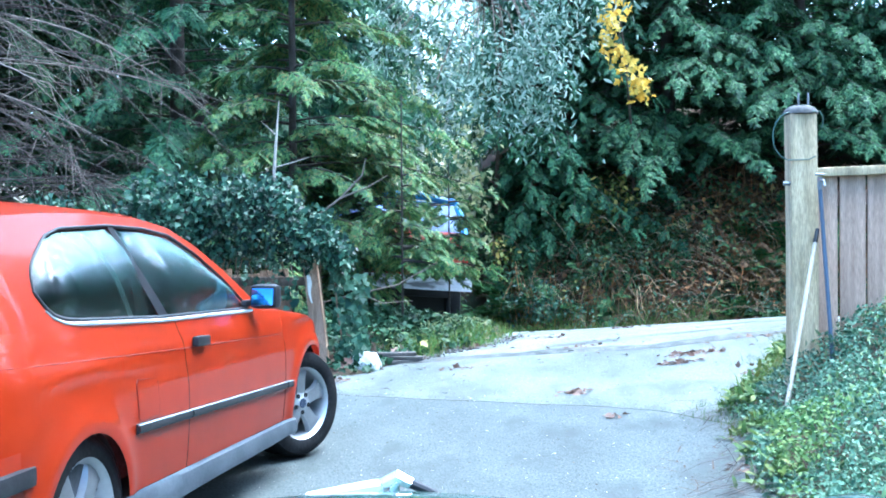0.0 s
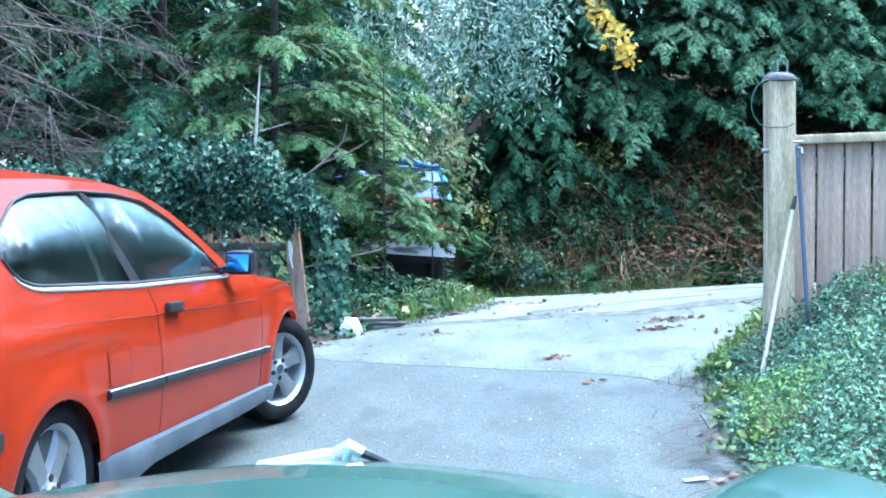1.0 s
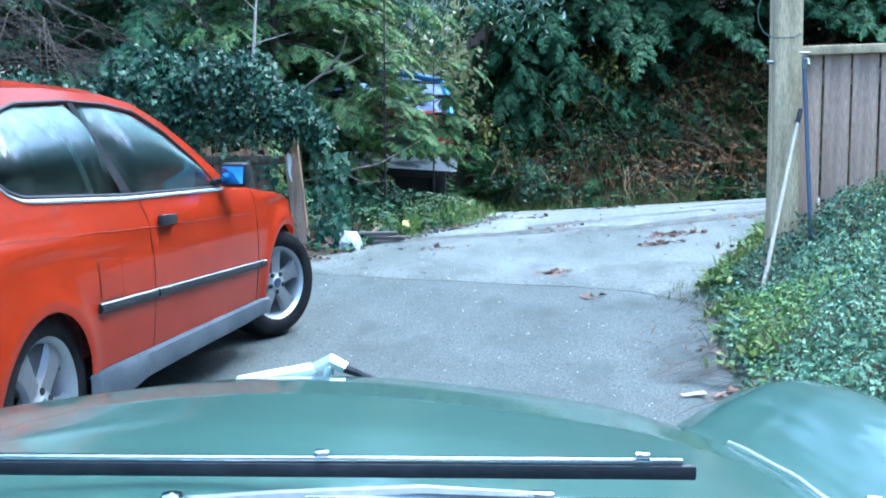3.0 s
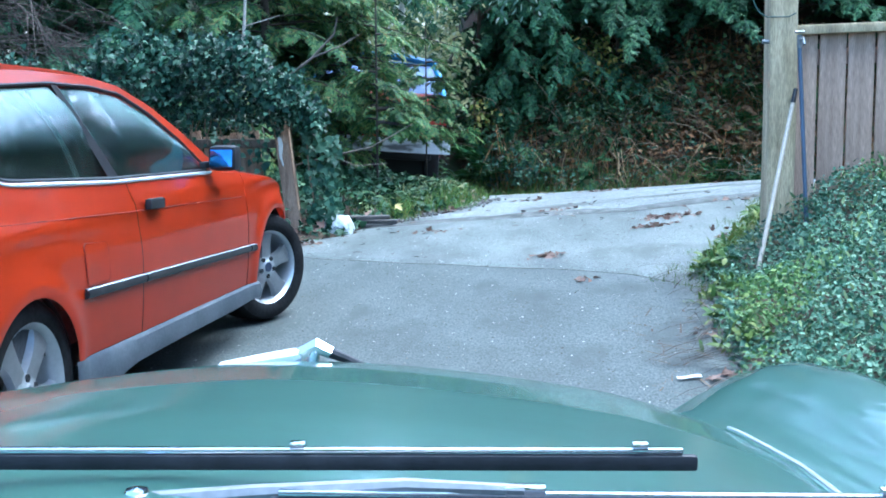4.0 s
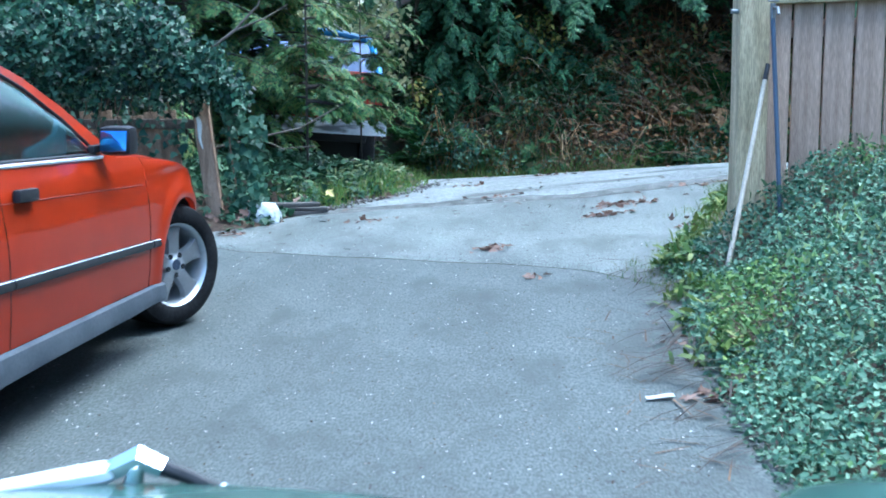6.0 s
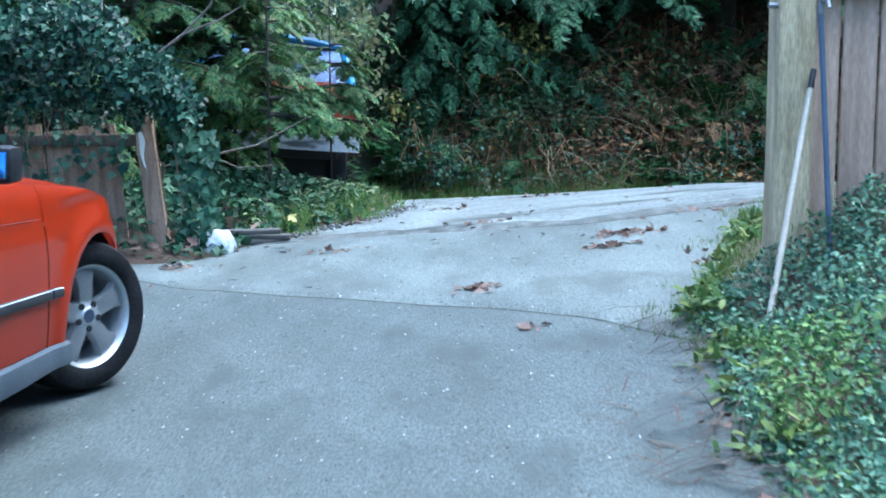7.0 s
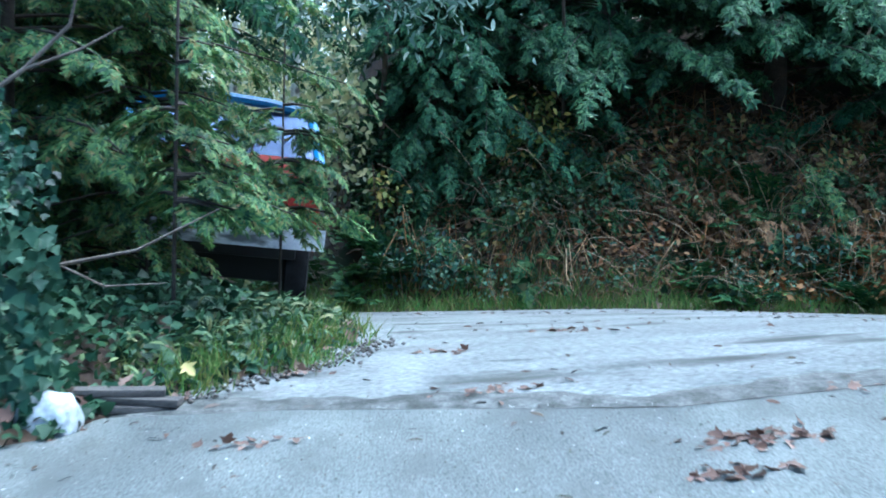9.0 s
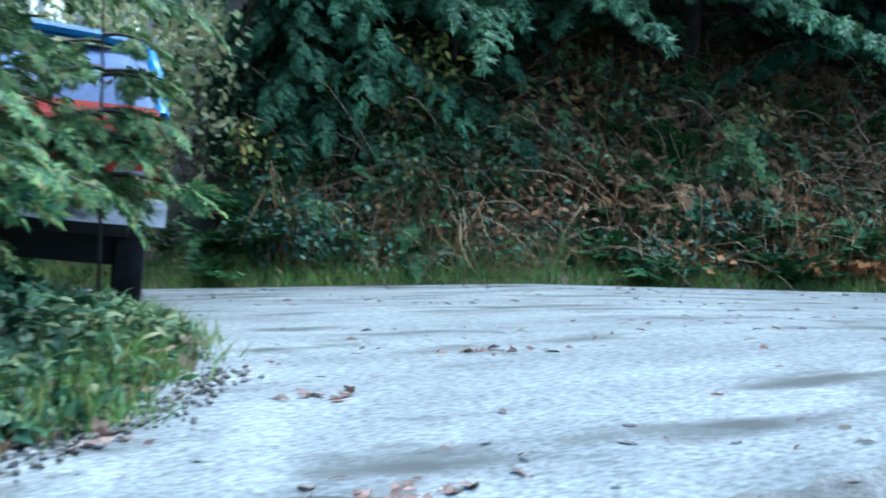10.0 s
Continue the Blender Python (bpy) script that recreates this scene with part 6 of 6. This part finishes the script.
bm = bmesh.new()
sheet(bm, [[(dx, y - 0.9, bonnet_z(dx, y)) for dx in np.linspace(-half(y), half(y), 41)] for y in np.linspace(0.52, 1.66, 46)], 0.012)
bmesh.ops.recalc_face_normals(bm, faces=bm.faces[:])
part("bonnet", bm, GREEN, classic, "sea-green rounded bonnet")
bm = bmesh.new()
sheet(bm, [[(dx, y - 0.9, bonnet_z(dx, y) + 0.002) for dx in np.linspace(-0.72, 0.72, 41)] for y in np.linspace(0.28, 0.512, 8)], 0.012)
bmesh.ops.recalc_face_normals(bm, faces=bm.faces[:])
part("cowl", bm, GREEN, classic)
for s in (-1, 1):
    bm = bmesh.new()
    rows = []
    for y in np.concatenate([np.linspace(0.30, 1.3, 24), np.linspace(1.33, 1.72, 16)]):
        inner = half(min(y, 1.66)) + 0.006
        zi = bonnet_z(inner, min(y, 1.6)) - 0.006 - 0.01 * step(1.1, 1.5, y)
        crest = of(([0.3, 0.6, 0.9, 1.1, 1.3, 1.45, 1.58, 1.68, 1.72], [0.835, 0.848, 0.847, 0.837, 0.81, 0.76, 0.67, 0.52, 0.40]), y)
        c = of(([0.3, 1.0, 1.5, 1.72], [0.76, 0.765, 0.72, 0.68]), y)
        out = of(([0.3, 1.0, 1.45, 1.65, 1.72], [0.90, 0.93, 0.90, 0.80, 0.70]), y)
        low = max(0.34, 0.32 + math.sqrt(max(0, 0.36**2 - (y - 1.28) ** 2))) if abs(y - 1.28) < 0.36 else 0.34
        low = min(low, crest - 0.06)
        prof = [(inner, zi), (inner + (c - inner) * 0.25, zi + (crest - zi) * 0.12), (inner + (c - inner) * 0.5, zi + (crest - zi) * 0.55), (inner + (c - inner) * 0.75, zi + (crest - zi) * 0.9), (c, crest)]
        for a in np.linspace(0.25, 1.0, 7):
            t = a * math.pi / 2
            prof.append((c + (out - c) * math.sin(t), crest - (crest - low) * (1 - math.cos(t)) ** 0.9))
        rows.append([(s * dx, y - 0.9, z) for dx, z in prof])
    sheet(bm, rows, 0.01)
    bmesh.ops.recalc_face_normals(bm, faces=bm.faces[:])
    part("wing", bm, GREEN, classic, "rounded sea-green front wing")
    bm = bmesh.new()
    tube(bm, [(s * (half(y) + 0.003), y - 0.9, bonnet_z(half(y), y) + 0.004) for y in np.linspace(0.50, 1.05, 24)], 0.0028, 6)
    part("wing_beading", bm, TRIM, classic, "pale beading between bonnet and wing")
    w = new("wheel")
    w.parent = classic
    w.matrix_local = Matrix.Translation((s * 0.84, 0.38, 0.315)) @ Matrix.Rotation(radians(-90 if s > 0 else 90), 4, "Z")
    bm = bmesh.new()
    lathe(bm, [(0.20, 0.0), (0.27, 0.012), (0.305, 0.0), (0.315, -0.03), (0.315, -0.13), (0.29, -0.15), (0.20, -0.15)], 36, True)
    bmesh.ops.recalc_face_normals(bm, faces=bm.faces[:])
    part("tyre", bm, RUBBER, w)
    bm = bmesh.new()
    lathe(bm, [(0.001, 0.012), (0.07, 0.008), (0.11, -0.012), (0.19, -0.01), (0.205, 0.0), (0.205, -0.14)], 32)
    part("rim", bm, CHROME, w)
    bm = bmesh.new()
    lathe(bm, [(0.001, 0.0), (0.06, -0.01), (0.085, -0.04), (0.09, -0.1)], 24)
    for v in bm.verts:
        v.co = Vector((s * 0.68 + v.co.x, 0.77 + v.co.y, 0.50 + v.co.z))
    part("headlamp", bm, plain("headlamp_glass", (0.6, 0.63, 0.65), 0.08), classic, "round headlamp")

# ornament at the nose of the bonnet
WHITE = plain("white_enamel", (0.82, 0.83, 0.84), 0.3)
orn = new("hood_ornament")
orn.parent = classic
orn.location = (0.0, 0.435, bonnet_z(0, 1.335) - 0.013)
bm = bmesh.new()
tube(bm, [(-0.155, 0, 0.002), (-0.15, 0, 0.004), (-0.09, 0, 0.014), (-0.035, 0, 0.023), (-0.025, 0, 0.025)], [0.005, 0.009, 0.0105, 0.0115, 0.009], 8)
part("white_wing", bm, WHITE, orn, "white half of the ornament")
bm = bmesh.new()
tube(bm, [(-0.028, 0, 0.025), (0.0, 0, 0.038), (0.022, 0, 0.027)], [0.010, 0.0125, 0.010], 5)
part("facet", bm, CHROME, orn, "faceted chrome middle")
bm = bmesh.new()
tube(bm, [(-0.012, 0, -0.014), (-0.004, 0, 0.03)], [0.012, 0.009], 10)
part("stem", bm, CHROME, orn)
bm = bmesh.new()
tube(bm, [(0.02, 0, 0.028), (0.045, 0.0, 0.018), (0.07, 0.0, 0.006)], [0.0085, 0.0075, 0.0065], 8)
part("dark_wing", bm, BLACK, orn, "black half of the ornament")
bm = bmesh.new()
bmesh.ops.create_icosphere(bm, subdivisions=2, radius=0.009)
for v in bm.verts:
    v.co += Vector((0.077, 0, 0.003))
part("tip", bm, CHROME, orn)


# wipers at rest on the cowl
def wiper(x, y, z, blade, rest, lean):
    """A wiper at rest: blade with a bright spine and clips, flat arm and its pivot."""
    w = new("wiper")
    w.parent = classic
    w.location = (x, y, z)
    turn = Matrix.Rotation(radians(lean), 3, "Z")
    bm = bmesh.new()
    box(blade, 0.008, 0.012, turn @ Vector((0, 0, 0.006)), 0.003, turn, bm)
    part("blade", bm, BLACK, w, "black rubber wiper blade")
    bm = bmesh.new()
    box(blade * 0.98, 0.007, 0.0045, turn @ Vector((0, 0.002, 0.0145)), 0.0015, turn, bm)
    part("blade_spine", bm, CHROME, w, "bright wiper spine")
    for k in (-0.2, 0.22, 0.46):
        bm = bmesh.new()
        box(0.03 if k < 0 else 0.012, 0.010, 0.007, turn @ Vector((k * blade, 0.002, 0.018)), 0.002, turn, bm)
        part("clip", bm, CHROME, w)
    a, c = turn @ Vector((-0.2 * blade, 0, 0.018)), Vector(rest)
    bm = bmesh.new()
    tube(bm, [a, a.lerp(c, 0.3) + Vector((0, 0, 0.006)), a.lerp(c, 0.7) + Vector((0, 0, 0.004)), c], [0.004, 0.006, 0.007, 0.008], 8)
    part("arm", bm, STEEL, w, "dull steel wiper arm")
    bm = bmesh.new()
    lathe(bm, [(0.001, 0.012), (0.008, 0.011), (0.012, 0.004), (0.016, -0.02)], 14)
    for v in bm.verts:
        v.co = Vector((v.co.x, v.co.z, v.co.y)) + c
    bmesh.ops.recalc_face_normals(bm, faces=bm.faces[:])
    part("pivot", bm, CHROME, w, "chrome wiper pivot")


wiper(-0.12, -0.545, 0.934, 1.06, (-0.52, -0.03, -0.008), 0.0)
wiper(0.40, -0.60, 0.918, 0.60, (-0.40, 0.025, 0.0), -1.0)
bm = bmesh.new()
box(1.40, 0.34, 0.05, (0, -0.80, 0.865), 0.02, None, bm)
part("dashboard", bm, BLACK, classic, "black dashboard top")
bm = bmesh.new()
box(1.30, 1.9, 0.10, (0, -0.2, 0.30), 0.03, None, bm)
part("chassis", bm, DARK, classic)

# ---- truck behind the cedar ----
TRUCK_RED = surface("truck_red_paint", (0.23, 0.014, 0.006), (0.30, 0.022, 0.009), 3, 0.65, 0.02)
TRUCK_BLUE = surface("truck_blue_paint", (0.031, 0.174, 0.372), (0.0496, 0.223, 0.446), 3, 0.4, 0.02, coat=0.4)
truck = empty("pickup_truck", (-0.862, 13.4, 0.04), "parked old truck with red nose, blue cab and chrome bumper", "truck")
truck.rotation_euler = (0, radians(4), radians(5))
truck.scale = (0.88, 0.88, 0.88)
bm = bmesh.new()
rows = []
for z, y, hw in ((0.62, 0.04, 0.86), (0.72, 0.0, 0.90), (0.90, 0.0, 0.92), (1.08, 0.01, 0.92), (1.18, 0.06, 0.90), (1.23, 0.18, 0.88), (1.27, 0.5, 0.87), (1.30, 0.95, 0.86)):
    rows.append([(hw * math.copysign(abs(s) ** 0.9, s), y + 0.07 * abs(s) ** 3, z) for s in np.linspace(-1, 1, 17)])
sheet(bm, rows, 0.02)
bmesh.ops.recalc_face_normals(bm, faces=bm.faces[:])
part("nose", bm, TRUCK_RED, truck, "red truck nose")
for s in (-1, 1):
    bm = bmesh.new()
    sheet(bm, [[(s * 0.92, y, z) for z in (max(0.42, 0.36 + math.sqrt(max(0, 0.44**2 - (y - 0.55) ** 2))), 0.95, 1.0, of(([0.07, 0.5, 0.95, 2.3], [1.15, 1.25, 1.29, 1.29]), y))] for y in np.linspace(0.07, 2.4, 30)], 0.02)
    bmesh.ops.recalc_face_normals(bm, faces=bm.faces[:])
    part("side_panel", bm, TRUCK_RED, truck)
    bm = bmesh.new()
    tube(bm, [(s * 0.90, 0.62, 1.22), (s * 0.84, 0.95, 1.52), (s * 0.76, 1.12, 1.70), (s * 0.72, 1.5, 1.74)], [0.05, 0.045, 0.045, 0.04], 8)
    part("cab_pillar", bm, TRUCK_BLUE, truck, "blue cab pillar")
    bm = bmesh.new()
    box(0.2, 0.03, 0.12, (s * 0.72, 0.012, 0.80), 0.01, None, bm)
    bmesh.ops.recalc_face_normals(bm, faces=bm.faces[:])
    part("headlamp", bm, plain("truck_lamp_glass", (0.10, 0.11, 0.13), 0.1), truck, "dark square headlamp")
    bm = bmesh.new()
    lathe(bm, [(0.18, 0.0), (0.26, 0.012), (0.33, 0.0), (0.345, -0.04), (0.345, -0.18), (0.31, -0.2), (0.18, -0.2)], 30, True)
    bmesh.ops.recalc_face_normals(bm, faces=bm.faces[:])
    for v in bm.verts:
        v.co = Vector((s * (0.86 + v.co.y), 0.55 + v.co.x, 0.345 + v.co.z))
    bmesh.ops.recalc_face_normals(bm, faces=bm.faces[:])
    part("tyre", bm, RUBBER, truck)
bm = bmesh.new()
tube(bm, [(-0.77, 1.10, 1.69), (-0.4, 1.02, 1.75), (0, 1.0, 1.77), (0.4, 1.02, 1.75), (0.77, 1.10, 1.69)], 0.05, 8)
sheet(bm, [[(x, y, 1.78 - 0.06 * x * x) for x in np.linspace(-0.74, 0.74, 12)] for y in np.linspace(1.05, 2.3, 8)], 0.03)
part("cab_roof", bm, TRUCK_BLUE, truck, "blue cab roof")
bm = bmesh.new()
sheet(bm, [[(x * w, y - 0.06 * (1 - x * x), z) for x in np.linspace(-1, 1, 13)] for z, y, w in ((1.27, 0.66, 0.85), (1.48, 0.92, 0.81), (1.68, 1.08, 0.75))], 0.006)
bmesh.ops.recalc_face_normals(bm, faces=bm.faces[:])
# opaque pane, its bluish colour stands in for reflected sky
part("windscreen", bm, surface("sky_painted_windscreen", (0.07, 0.10, 0.19), (0.10, 0.135, 0.24), 2, 0.25, 0.0, metal=0.55), truck, "opaque windscreen with the sky's reflection in its colour")
for k in range(4):
    bm = bmesh.new()
    box(1.05, 0.02, 0.022, (0, -0.012, 0.80 + 0.075 * k), 0.004, None, bm)
    part("grille_bar", bm, STEEL, truck, "dull grille bar")
bm = bmesh.new()
sheet(bm, [[(x, -0.12 + 0.10 * abs(x) ** 3, z + d) for z, d in ((0.50, 0.01), (0.53, 0.0), (0.66, 0.0), (0.69, 0.0))] for x in np.linspace(-0.98, 0.98, 21)], 0.03)
bmesh.ops.recalc_face_normals(bm, faces=bm.faces[:])
part("bumper", bm, surface("dull_chrome", (0.60, 0.64, 0.71), (0.78, 0.81, 0.86), 4, 0.3, 0.05, metal=0.4, spots=((0.16, 0.17, 0.19), 5, 0.52, 0.66), stretch=(0.6, 1, 2)), truck, "dull chrome bumper")
bm = bmesh.new()
box(1.72, 1.6, 0.5, (0, 3.2, 0.86), 0.05, None, bm)
part("bed", bm, TRUCK_RED, truck)
bm = bmesh.new()
box(1.5, 3.6, 0.2, (0, 1.98, 0.50), 0.03, None, bm)
# dark block added for the black shade under the nose
box(1.72, 0.9, 0.42, (0, 0.75, 0.40), 0.05, None, bm)
part("chassis", bm, DARK, truck, "dark chassis with a black block for the shade underneath")
bm = bmesh.new()
box(1.66, 0.06, 0.5, (0, 2.35, 1.48), 0.03, None, bm)
part("cab_back", bm, TRUCK_BLUE, truck)

for ob in truck.children:
    if ob.name.startswith("tyre"):
        ob.matrix_local = Matrix.Diagonal((1, 1, 1.14, 1))
    else:
        ob.location.z += 0.14
